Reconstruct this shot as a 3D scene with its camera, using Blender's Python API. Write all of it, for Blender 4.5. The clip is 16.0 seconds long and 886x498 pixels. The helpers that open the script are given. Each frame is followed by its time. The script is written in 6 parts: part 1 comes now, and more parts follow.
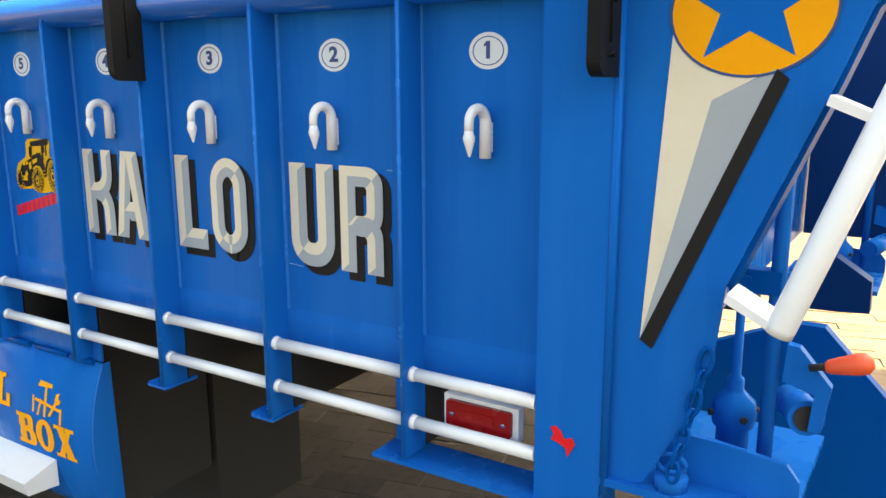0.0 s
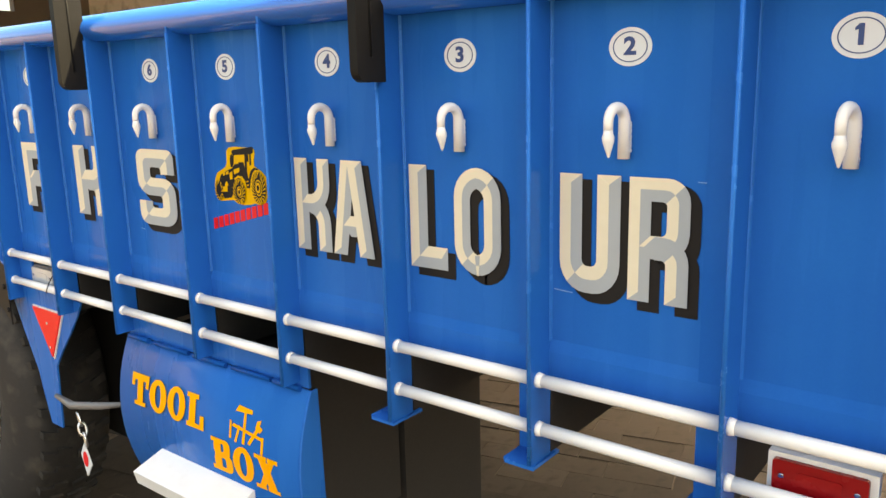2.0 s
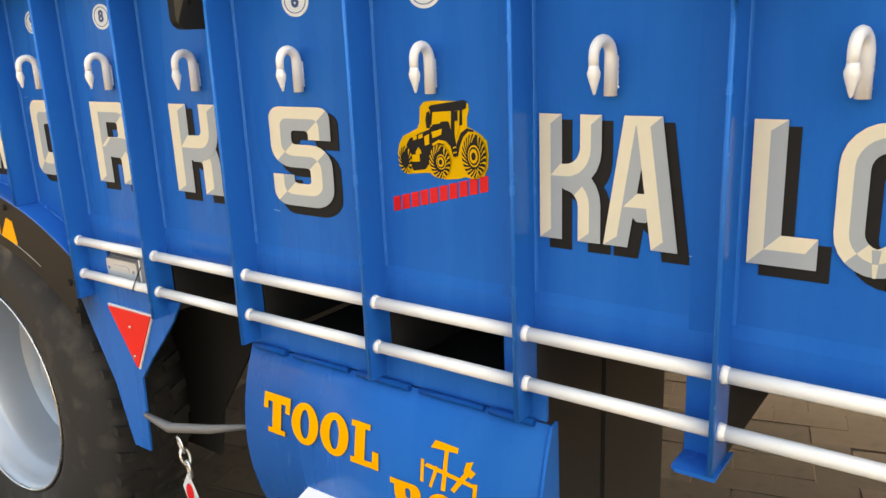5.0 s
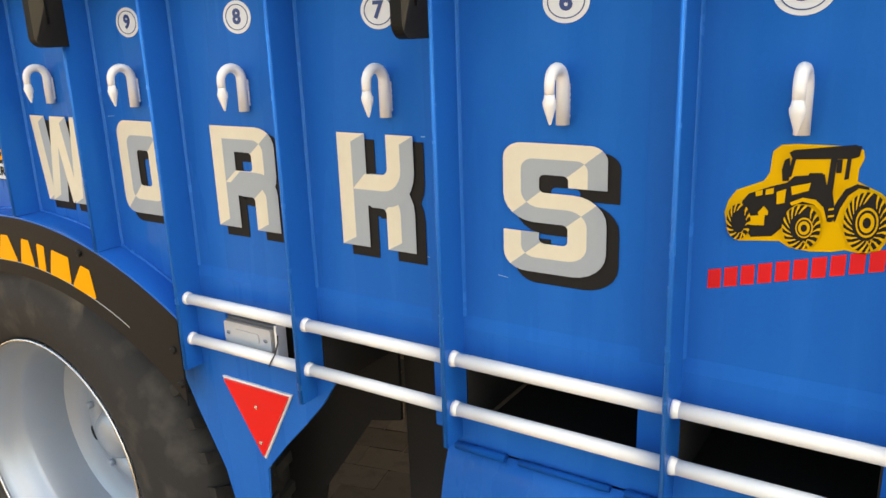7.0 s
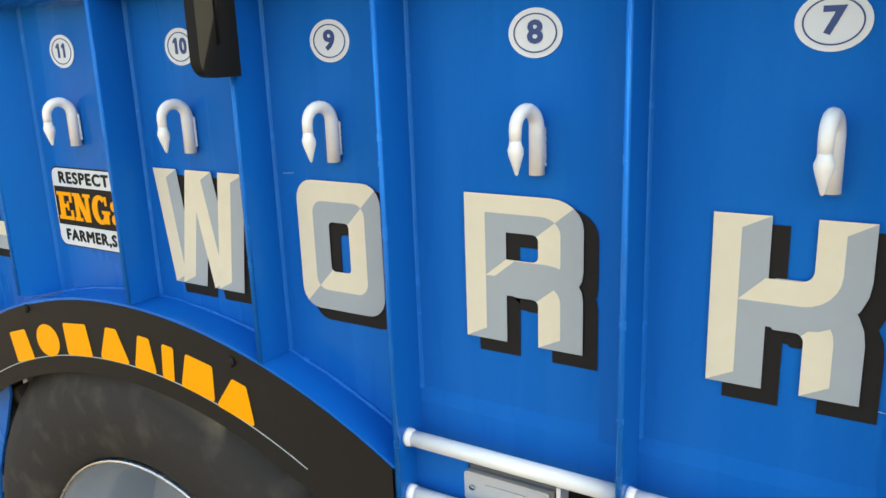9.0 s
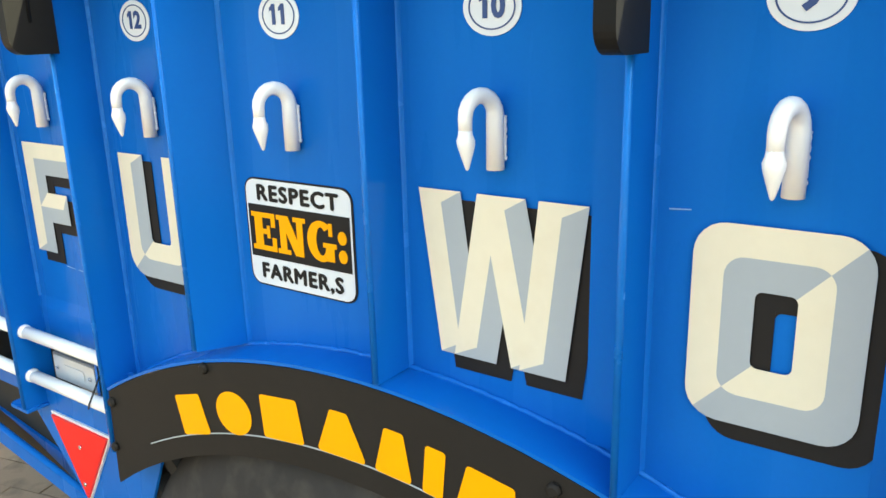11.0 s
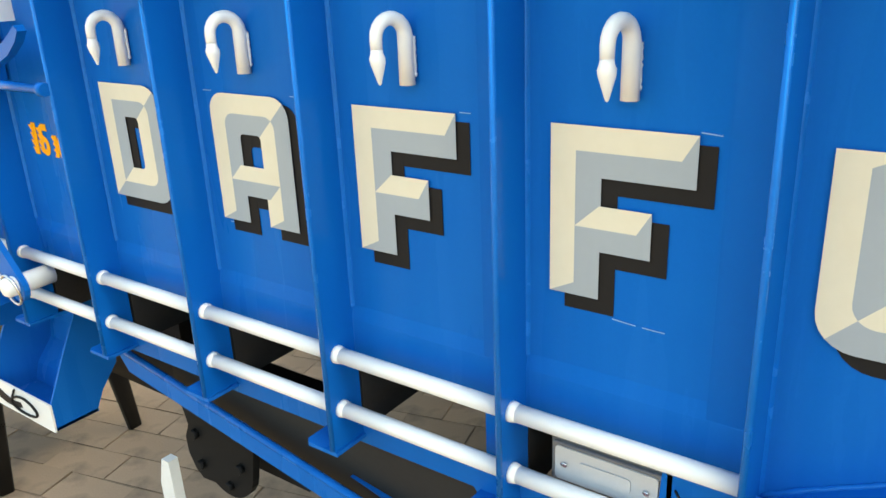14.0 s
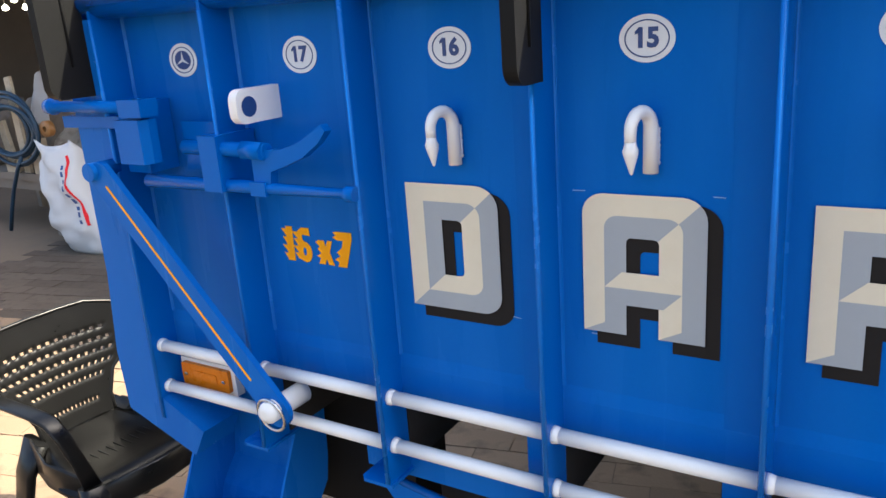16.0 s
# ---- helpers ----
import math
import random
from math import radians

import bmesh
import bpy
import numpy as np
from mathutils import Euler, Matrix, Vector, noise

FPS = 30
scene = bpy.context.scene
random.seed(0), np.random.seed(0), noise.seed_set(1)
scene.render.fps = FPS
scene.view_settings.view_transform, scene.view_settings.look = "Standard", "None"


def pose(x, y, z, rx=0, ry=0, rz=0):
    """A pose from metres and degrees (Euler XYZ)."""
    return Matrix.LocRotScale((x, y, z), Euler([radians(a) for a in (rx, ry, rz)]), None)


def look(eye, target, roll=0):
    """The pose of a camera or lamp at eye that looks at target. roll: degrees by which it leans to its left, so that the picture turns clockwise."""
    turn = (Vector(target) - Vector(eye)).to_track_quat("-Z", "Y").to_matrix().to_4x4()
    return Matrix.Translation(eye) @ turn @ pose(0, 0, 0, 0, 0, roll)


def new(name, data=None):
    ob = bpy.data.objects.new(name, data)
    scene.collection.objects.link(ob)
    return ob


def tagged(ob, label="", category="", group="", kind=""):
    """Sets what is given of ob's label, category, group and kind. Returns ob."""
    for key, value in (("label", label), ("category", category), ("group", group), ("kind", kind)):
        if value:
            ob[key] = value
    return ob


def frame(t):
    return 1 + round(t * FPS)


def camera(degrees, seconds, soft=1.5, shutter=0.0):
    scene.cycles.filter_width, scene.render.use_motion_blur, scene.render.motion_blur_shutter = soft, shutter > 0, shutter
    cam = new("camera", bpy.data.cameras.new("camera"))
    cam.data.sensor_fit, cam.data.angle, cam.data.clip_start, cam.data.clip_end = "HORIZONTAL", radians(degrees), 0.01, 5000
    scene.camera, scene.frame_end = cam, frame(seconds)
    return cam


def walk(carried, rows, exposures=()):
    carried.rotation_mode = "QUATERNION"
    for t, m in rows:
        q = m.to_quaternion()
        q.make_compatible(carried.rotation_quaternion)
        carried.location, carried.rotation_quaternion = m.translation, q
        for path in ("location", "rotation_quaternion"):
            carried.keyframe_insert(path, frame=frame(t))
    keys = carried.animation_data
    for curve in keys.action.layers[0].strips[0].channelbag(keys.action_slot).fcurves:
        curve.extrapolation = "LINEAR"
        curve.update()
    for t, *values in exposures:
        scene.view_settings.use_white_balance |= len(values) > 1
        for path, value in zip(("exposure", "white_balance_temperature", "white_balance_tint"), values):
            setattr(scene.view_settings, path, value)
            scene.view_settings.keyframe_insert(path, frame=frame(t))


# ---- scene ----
cam = camera(58.4, 16.0)
PATH = [
    (0, (0.355, -0.941, 1.416), (-0.693, 0.713, 1.009), -0.2),
    (0.5, (0.298, -0.929, 1.423), (-0.847, 0.668, 1.052), -1.7),
    (1, (0.214, -0.929, 1.422), (-0.999, 0.616, 1.049), -1.6),
    (1.5, (0.106, -0.941, 1.424), (-1.082, 0.616, 1.021), -0.9),
    (2, (0.015, -0.959, 1.421), (-1.197, 0.578, 1.009), -1.4),
    (2.5, (-0.048, -0.965, 1.417), (-1.264, 0.571, 1.013), -1.8),
    (3, (-0.143, -0.959, 1.406), (-1.372, 0.568, 1.009), -1.7),
    (3.2, (-0.193, -0.959, 1.398), (-1.428, 0.56, 0.992), -1.7),
    (5.3, (-0.641, -0.916, 1.399), (-1.747, 0.662, 0.866), -1.7),
    (5.5, (-0.697, -0.916, 1.406), (-1.784, 0.677, 0.877), -1.2),
    (6, (-0.842, -0.93, 1.446), (-1.955, 0.66, 0.964), -0.6),
    (6.5, (-0.968, -0.918, 1.45), (-2.115, 0.642, 0.947), -1.6),
    (7, (-1.113, -0.875, 1.439), (-2.167, 0.734, 0.893), -2.0),
    (7.5, (-1.269, -0.839, 1.449), (-2.315, 0.764, 0.868), -3.5),
    (8, (-1.432, -0.794, 1.455), (-2.445, 0.825, 0.857), -3.6),
    (8.2, (-1.477, -0.78, 1.459), (-2.504, 0.839, 0.89), -3.5),
    (10.3, (-2.037, -0.66, 1.445), (-3.069, 0.978, 0.943), -0.1),
    (10.5, (-2.07, -0.646, 1.451), (-3.126, 0.966, 0.917), -0.6),
    (11, (-2.184, -0.605, 1.446), (-3.294, 0.967, 0.9), -1.5),
    (11.5, (-2.329, -0.551, 1.442), (-3.507, 0.959, 0.867), -2.6),
    (12, (-2.436, -0.541, 1.421), (-3.649, 0.911, 0.774), -0.9),
    (12.5, (-2.555, -0.551, 1.424), (-3.74, 0.93, 0.79), -0.8),
    (13, (-2.762, -0.578, 1.425), (-3.864, 0.951, 0.758), -0.8),
    (13.5, (-2.914, -0.628, 1.442), (-4.028, 0.887, 0.762), -1.9),
    (14, (-3.024, -0.643, 1.439), (-4.135, 0.872, 0.753), -2.4),
    (14.5, (-3.16, -0.666, 1.451), (-4.294, 0.839, 0.782), -5.1),
    (15, (-3.327, -0.705, 1.473), (-4.441, 0.834, 0.848), -6.4),
    (15.5, (-3.432, -0.752, 1.484), (-4.556, 0.781, 0.863), -4.7),
    (16, (-3.516, -0.819, 1.498), (-4.549, 0.797, 0.929), -4.2),
]
walk(cam, [(t, look(eye, target, roll)) for t, eye, target, roll in PATH],
     exposures=[(0, 2.36, 7050, -1), (1, 2.62, 8300, 3), (2.5, 2.58, 8700, 4), (5.5, 2.56, 8500, 4), (6.5, 2.54, 8300, 4), (7.4, 2.58, 7900, 3), (8, 2.34, 7400, 1), (10.5, 2.84, 7000, -7), (13.5, 2.66, 7080, -7), (15.4, 2.40, 7000, -1), (16, 2.0, 6150, 7)])

# ---- light and exposure are set with the walk above ----
world = bpy.data.worlds.new("sky")
scene.world = world
world.use_nodes = True
_n = world.node_tree.nodes
_sky = _n.new("ShaderNodeTexSky")
_sky.sky_type, _sky.sun_disc = "NISHITA", False
_sky.sun_elevation, _sky.sun_rotation = radians(49.4), radians(61.6)
_sky.dust_density, _sky.air_density = 6.0, 1.0
world.node_tree.links.new(_sky.outputs[0], _n["Background"].inputs[0])
_n["Background"].inputs[1].default_value = 0.13
_sun = bpy.data.lights.new("sun", "SUN")
_sun.energy, _sun.angle, _sun.color = 4.0, radians(0.5), (1.0, 0.88, 0.68)
sun_lamp = new("sun", _sun)
sun_lamp.matrix_basis = look((7.4, 4.0, 9.8), (0, 0, 0))

# ---- materials ----


def mat(name, color, rough=0.5, metal=0.0, vary=0.12, scale=6.0, fine=120.0, bump=0.15, coat=0.0, rand=0.0, spec=0.5, dirt=None, dirt_amount=0.0):
    """Principled material with colour variation at two scales, fine relief and uneven roughness."""
    m = bpy.data.materials.new(name)
    m.use_nodes = True
    nt = m.node_tree
    nd, lk = nt.nodes, nt.links
    b = nd["Principled BSDF"]
    co = nd.new("ShaderNodeTexCoord")
    big, small = nd.new("ShaderNodeTexNoise"), nd.new("ShaderNodeTexNoise")
    for k, s, d in ((big, scale, 4), (small, fine, 3)):
        k.inputs["Scale"].default_value, k.inputs["Detail"].default_value = s, d
        lk.new(co.outputs["Object"], k.inputs["Vector"])
    mix = nd.new("ShaderNodeMix")
    mix.data_type = "RGBA"
    dark = [c * (1 - vary) for c in color]
    light = [min(1.0, c * (1 + vary)) for c in color]
    mix.inputs["A"].default_value, mix.inputs["B"].default_value = (*dark, 1), (*light, 1)
    add = nd.new("ShaderNodeMath")
    add.operation = "MULTIPLY_ADD"
    add.inputs[1].default_value, add.inputs[2].default_value = 0.35, 0.0
    lk.new(small.outputs["Fac"], add.inputs[0])
    s2 = nd.new("ShaderNodeMath")
    s2.operation = "MULTIPLY_ADD"
    s2.inputs[1].default_value = 0.65
    lk.new(big.outputs["Fac"], s2.inputs[0])
    lk.new(add.outputs[0], s2.inputs[2])
    fac = s2.outputs[0]
    if rand:
        info = nd.new("ShaderNodeObjectInfo")
        isl = nd.new("ShaderNodeNewGeometry")
        r0 = nd.new("ShaderNodeMath")
        r0.operation = "ADD"
        lk.new(info.outputs["Random"], r0.inputs[0])
        lk.new(isl.outputs["Random Per Island"], r0.inputs[1])
        r1 = nd.new("ShaderNodeMath")
        r1.operation = "FRACT"
        lk.new(r0.outputs[0], r1.inputs[0])
        r2 = nd.new("ShaderNodeMix")
        r2.inputs["Factor"].default_value = rand
        lk.new(fac, r2.inputs["A"])
        lk.new(r1.outputs[0], r2.inputs["B"])
        fac = r2.outputs["Result"]
    lk.new(fac, mix.inputs["Factor"])
    col = mix.outputs["Result"]
    if dirt:
        dn = nd.new("ShaderNodeTexNoise")
        dn.inputs["Scale"].default_value, dn.inputs["Detail"].default_value = scale * 2.3, 8
        lk.new(co.outputs["Object"], dn.inputs["Vector"])
        ramp = nd.new("ShaderNodeMapRange")
        ramp.inputs["From Min"].default_value, ramp.inputs["From Max"].default_value = 0.52, 0.75
        ramp.inputs["To Max"].default_value = dirt_amount
        lk.new(dn.outputs["Fac"], ramp.inputs["Value"])
        dm = nd.new("ShaderNodeMix")
        dm.data_type = "RGBA"
        dm.inputs["B"].default_value = (*dirt, 1)
        lk.new(col, dm.inputs["A"])
        lk.new(ramp.outputs["Result"], dm.inputs["Factor"])
        col = dm.outputs["Result"]
    lk.new(col, b.inputs["Base Color"])
    rr = nd.new("ShaderNodeMapRange")
    rr.inputs["To Min"].default_value, rr.inputs["To Max"].default_value = max(0.02, rough - 0.08), min(1.0, rough + 0.1)
    lk.new(big.outputs["Fac"], rr.inputs["Value"])
    lk.new(rr.outputs["Result"], b.inputs["Roughness"])
    b.inputs["Metallic"].default_value = metal
    b.inputs["Specular IOR Level"].default_value = spec
    b.inputs["Coat Weight"].default_value = coat
    b.inputs["Coat Roughness"].default_value = 0.12
    bp = nd.new("ShaderNodeBump")
    bp.inputs["Strength"].default_value, bp.inputs["Distance"].default_value = bump, 0.002
    lk.new(fac if not rand else small.outputs["Fac"], bp.inputs["Height"])
    lk.new(bp.outputs["Normal"], b.inputs["Normal"])
    return m


BLUE = mat("blue_enamel", (0.006, 0.112, 0.435), 0.24, vary=0.14, scale=2.6, fine=260, bump=0.07, coat=0.0, spec=0.13, dirt=(0.008, 0.135, 0.46), dirt_amount=0.45)
BLUE_DK = mat("blue_chassis_paint", (0.001, 0.07, 0.30), 0.4, vary=0.12, scale=9, fine=200, bump=0.12, spec=0.12)
BLUE_GLOSS = mat("glossy_blue_enamel", (0.005, 0.112, 0.44), 0.2, vary=0.08, scale=9, fine=220, bump=0.08, coat=0.05, spec=0.2)
BLUE_RIM = mat("polished_blue_enamel", (0.006, 0.110, 0.475), 0.2, vary=0.06, scale=5, fine=220, bump=0.03, coat=1.0, spec=0.3)
BLUE_RIM.node_tree.nodes["Principled BSDF"].inputs["Coat IOR"].default_value = 1.9
# brighter, glossier blue; edge and weld highlights are partly put into its colour
BLUE_EDGE = mat("edge_highlight_blue", (0.008, 0.128, 0.47), 0.24, vary=0.2, scale=30, fine=220, bump=0.08, spec=0.5)
# darker copy of the blue enamel, shade put into its colour
BLUE_SHADE = mat("shade_blue_enamel", (0.002, 0.028, 0.12), 0.4, vary=0.12, scale=5, bump=0.08, spec=0.1)
WHITE = mat("white_enamel", (0.80, 0.785, 0.745), 0.35, vary=0.04, scale=14, fine=200, bump=0.1, coat=0.2, dirt=(0.66, 0.62, 0.55), dirt_amount=0.2)
CREAM = mat("cream_sign_paint", (0.71, 0.645, 0.480), 0.45, vary=0.06, scale=12, bump=0.05, spec=0.2, dirt=(0.66, 0.56, 0.38), dirt_amount=0.3)
GREY = mat("grey_sign_paint", (0.355, 0.385, 0.395), 0.45, vary=0.06, scale=12, bump=0.05, spec=0.2)
BLACKP = mat("black_sign_paint", (0.020, 0.0185, 0.0175), 0.45, vary=0.2, scale=12, bump=0.05, spec=0.06)
YELLOW = mat("amber_sign_paint", (0.90, 0.365, 0.003), 0.45, vary=0.06, scale=14, bump=0.05, spec=0.12)
TRACTORY = mat("lemon_sticker_film", (0.72, 0.40, 0.006), 0.45, vary=0.06, scale=14, bump=0.04, spec=0.12)
REDP = mat("red_sign_paint", (0.72, 0.015, 0.02), 0.4, vary=0.06, bump=0.05, spec=0.15)
STICKER = mat("white_sticker", (0.66, 0.69, 0.70), 0.4, vary=0.04, bump=0.03)
NAVY = mat("navy_print", (0.015, 0.05, 0.18), 0.45, vary=0.05, bump=0.03)
RUBBER = mat("black_rubber", (0.030, 0.028, 0.026), 0.72, vary=0.30, scale=7, fine=90, bump=0.4, dirt=(0.085, 0.075, 0.062), dirt_amount=0.65, spec=0.2)
BANDBLK = mat("black_mudguard_paint", (0.020, 0.018, 0.016), 0.5, vary=0.2, scale=8, bump=0.1, dirt=(0.03, 0.026, 0.022), dirt_amount=0.2, spec=0.08)
DARK = mat("dark_plastic", (0.012, 0.012, 0.012), 0.4, vary=0.15, scale=20, bump=0.08, spec=0.06)
CHAIRP = mat("glossy_black_plastic", (0.006, 0.006, 0.006), 0.30, vary=0.15, scale=20, bump=0.05, spec=0.3)
UNDER = mat("dark_underbody", (0.031, 0.0285, 0.026), 0.75, vary=0.35, scale=5, bump=0.2, spec=0.22)
STEEL = mat("silver_wheel_paint", (0.36, 0.40, 0.45), 0.34, metal=0.35, vary=0.08, scale=6, bump=0.06, dirt=(0.42, 0.43, 0.44), dirt_amount=0.3)
CHROME = mat("bright_steel", (0.62, 0.62, 0.62), 0.25, metal=1.0, vary=0.06, bump=0.03)
REDLENS = mat("red_lens", (0.24, 0.004, 0.006), 0.25, vary=0.15, scale=40, fine=300, bump=0.25, coat=0.0, spec=0.25)
AMBERLENS = mat("amber_lens", (0.62, 0.17, 0.006), 0.28, vary=0.25, scale=40, fine=300, bump=0.25, spec=0.2)
CLEARLENS = mat("clear_lens", (0.46, 0.47, 0.48), 0.12, vary=0.1, scale=40, fine=300, bump=0.25, coat=0.6)
LAMPBODY = mat("grey_lamp_body", (0.15, 0.145, 0.14), 0.4, vary=0.1, bump=0.06)
REFLECT = mat("red_reflector", (0.80, 0.010, 0.012), 0.3, vary=0.08, scale=20, fine=500, bump=0.2, spec=0.2)
ORANGE = mat("orange_red_plastic", (0.82, 0.10, 0.03), 0.4, vary=0.06, bump=0.05)
PAVER = mat("concrete_paver", (0.27, 0.188, 0.122), 0.85, vary=0.35, scale=4, fine=160, bump=0.6, rand=0.35, dirt=(0.11, 0.080, 0.056), dirt_amount=0.85, spec=0.2)
# darker copy of the paver, with shade put into its colour
PAVER_SHADE = mat("shade_toned_paver", (0.105, 0.082, 0.062), 0.8, vary=0.35, scale=8, fine=160, bump=0.5, rand=0.5, dirt=(0.05, 0.04, 0.032), dirt_amount=0.6, spec=0.2)
EARTH = mat("packed_earth", (0.17, 0.125, 0.085), 0.95, vary=0.25, scale=2, fine=60, bump=0.6, dirt=(0.12, 0.1, 0.08), dirt_amount=0.5)
PLASTER = mat("weathered_plaster", (0.80, 0.77, 0.70), 0.9, vary=0.2, scale=1.2, fine=50, bump=0.3, dirt=(0.2, 0.17, 0.14), dirt_amount=0.6)
SHEDWALL = mat("dark_shed_wall", (0.17, 0.145, 0.12), 0.9, vary=0.3, scale=1.5, fine=40, bump=0.3)
SACKW = mat("woven_white_sack", (0.55, 0.54, 0.53), 0.6, vary=0.06, scale=9, fine=400, bump=0.35)
WOOD = mat("grey_old_wood", (0.20, 0.165, 0.13), 0.8, vary=0.25, scale=9, bump=0.3)
CHALK = mat("pale_scratch", (0.22, 0.38, 0.62), 0.6, vary=0.1, bump=0.02)
HOSE = mat("blue_hose", (0.006, 0.030, 0.060), 0.45, vary=0.15, bump=0.05)


def streaks(m, low, high, tone):
    """Upright streaks up the sheet: uneven gloss, soft reflections put into a faint tone."""
    nd, lk = m.node_tree.nodes, m.node_tree.links
    b = nd["Principled BSDF"]
    co, mp, nz = nd.new("ShaderNodeTexCoord"), nd.new("ShaderNodeMapping"), nd.new("ShaderNodeTexNoise")
    mp.inputs["Scale"].default_value = (16, 16, 1.6)
    nz.inputs["Scale"].default_value, nz.inputs["Detail"].default_value = 1.0, 5
    lk.new(co.outputs["Object"], mp.inputs["Vector"])
    lk.new(mp.outputs["Vector"], nz.inputs["Vector"])
    rr, cr = nd.new("ShaderNodeMapRange"), nd.new("ShaderNodeMapRange")
    for r, a, z in ((rr, low, high), (cr, 0.0, tone)):
        r.inputs["From Min"].default_value, r.inputs["From Max"].default_value = 0.3, 0.72
        r.inputs["To Min"].default_value, r.inputs["To Max"].default_value = a, z
        lk.new(nz.outputs["Fac"], r.inputs["Value"])
    lk.new(rr.outputs["Result"], b.inputs["Roughness"])
    mx = nd.new("ShaderNodeMix")
    mx.data_type = "RGBA"
    mx.inputs["B"].default_value = (0.022, 0.165, 0.52, 1)
    lk.new(b.inputs["Base Color"].links[0].from_socket, mx.inputs["A"])
    lk.new(cr.outputs["Result"], mx.inputs["Factor"])
    lk.new(mx.outputs["Result"], b.inputs["Base Color"])


streaks(BLUE, 0.14, 0.40, 0.40)
BLUE_EDGE.node_tree.nodes["Principled BSDF"].inputs["Specular Tint"].default_value = (0.30, 0.62, 1.0, 1)
for _m in (BLUE, BLUE_DK, BLUE_GLOSS, BLUE_RIM):
    _m.node_tree.nodes["Principled BSDF"].inputs["Specular Tint"].default_value = (0.06, 0.40, 1.0, 1)

# ---- mesh helpers ----


def poly_prism(bm, pts, axis, d0, d1):
    """Extrude the outline pts (2D) along axis from d0 to d1."""
    def put(p, d):
        return bm.verts.new({"x": (d, p[0], p[1]), "y": (p[0], d, p[1]), "z": (p[0], p[1], d)}[axis])
    a, b = [put(p, d0) for p in pts], [put(p, d1) for p in pts]
    n = len(pts)
    bm.faces.new(a)
    bm.faces.new(b[::-1])
    for i in range(n):
        bm.faces.new((a[i], b[i], b[(i + 1) % n], a[(i + 1) % n]))
    return bm


def box(bm, x0, x1, y0, y1, z0, z1):
    return poly_prism(bm, [(x0, y0), (x1, y0), (x1, y1), (x0, y1)], "z", z0, z1)


def tube(bm, path, radii, seg=12, caps=True):
    """Round bar along a list of places; radii is one number or one per place."""
    path = [Vector(p) for p in path]
    if not isinstance(radii, (list, tuple)):
        radii = [radii] * len(path)
    rings, u = [], None
    for i, p in enumerate(path):
        d = (path[min(i + 1, len(path) - 1)] - path[max(i - 1, 0)]).normalized()
        if u is None:
            u = d.orthogonal().normalized()
        u = (u - d * u.dot(d)).normalized()
        v = d.cross(u)
        rings.append([bm.verts.new(p + radii[i] * (math.cos(t) * u + math.sin(t) * v)) for t in (2 * math.pi * k / seg for k in range(seg))])
    for a, b in zip(rings, rings[1:]):
        for k in range(seg):
            f = bm.faces.new((a[k], a[(k + 1) % seg], b[(k + 1) % seg], b[k]))
            f.smooth = True
    if caps:
        bm.faces.new(rings[0][::-1])
        bm.faces.new(rings[-1])
    return bm


def lathe(bm, profile, center, seg=48, closed=False):
    """Turn a profile of (radius, y) round an axis along y through center."""
    rings = []
    for r, y in profile:
        rings.append([bm.verts.new((center[0] + r * math.cos(t), center[1] + y, center[2] + r * math.sin(t))) for t in (2 * math.pi * k / seg for k in range(seg))])
    pairs = list(zip(rings, rings[1:]))
    if closed:
        pairs.append((rings[-1], rings[0]))
    for a, b in pairs:
        for k in range(seg):
            f = bm.faces.new((a[k], b[k], b[(k + 1) % seg], a[(k + 1) % seg]))
            f.smooth = True
    return bm


def chamfer(bm, width=0.002, seg=2, angle=30):
    edges = [e for e in bm.edges if len(e.link_faces) == 2 and e.calc_face_angle(0) > radians(angle)]
    bmesh.ops.bevel(bm, geom=edges, offset=width, segments=seg, affect="EDGES", clamp_overlap=True)
    return bm


def to_mesh(name, bm, material):
    bmesh.ops.recalc_face_normals(bm, faces=bm.faces)
    me = bpy.data.meshes.new(name)
    bm.to_mesh(me)
    bm.free()
    me.materials.append(material)
    return me


def part(name, bm, material, parent, label="", at=None):
    """Link a bmesh or a mesh as one object under a thing or part."""
    me = bm if isinstance(bm, bpy.types.Mesh) else to_mesh(name, bm, material)
    ob = new(name, me)
    if at is not None:
        ob.matrix_basis = at if isinstance(at, Matrix) else Matrix.Translation(at)
    if parent is not None:
        ob.parent = parent
        ob.matrix_parent_inverse = parent.matrix_basis.inverted()
    if label:
        ob["label"] = label
    return ob


def split_parts(name, bm, material, parent):
    """Link every loose piece of a bmesh as a part of its own."""
    todo = set(bm.faces)
    while todo:
        stack, piece = [todo.pop()], []
        while stack:
            f = stack.pop()
            piece.append(f)
            for e in f.edges:
                for g in e.link_faces:
                    if g in todo:
                        todo.discard(g)
                        stack.append(g)
        sub_bm, seen = B(), {}
        for f in sorted(piece, key=lambda q: q.index):
            for v in f.verts:
                if v not in seen:
                    seen[v] = sub_bm.verts.new(v.co)
            sub_bm.faces.new([seen[v] for v in f.verts])
        part(name, sub_bm, material, parent)


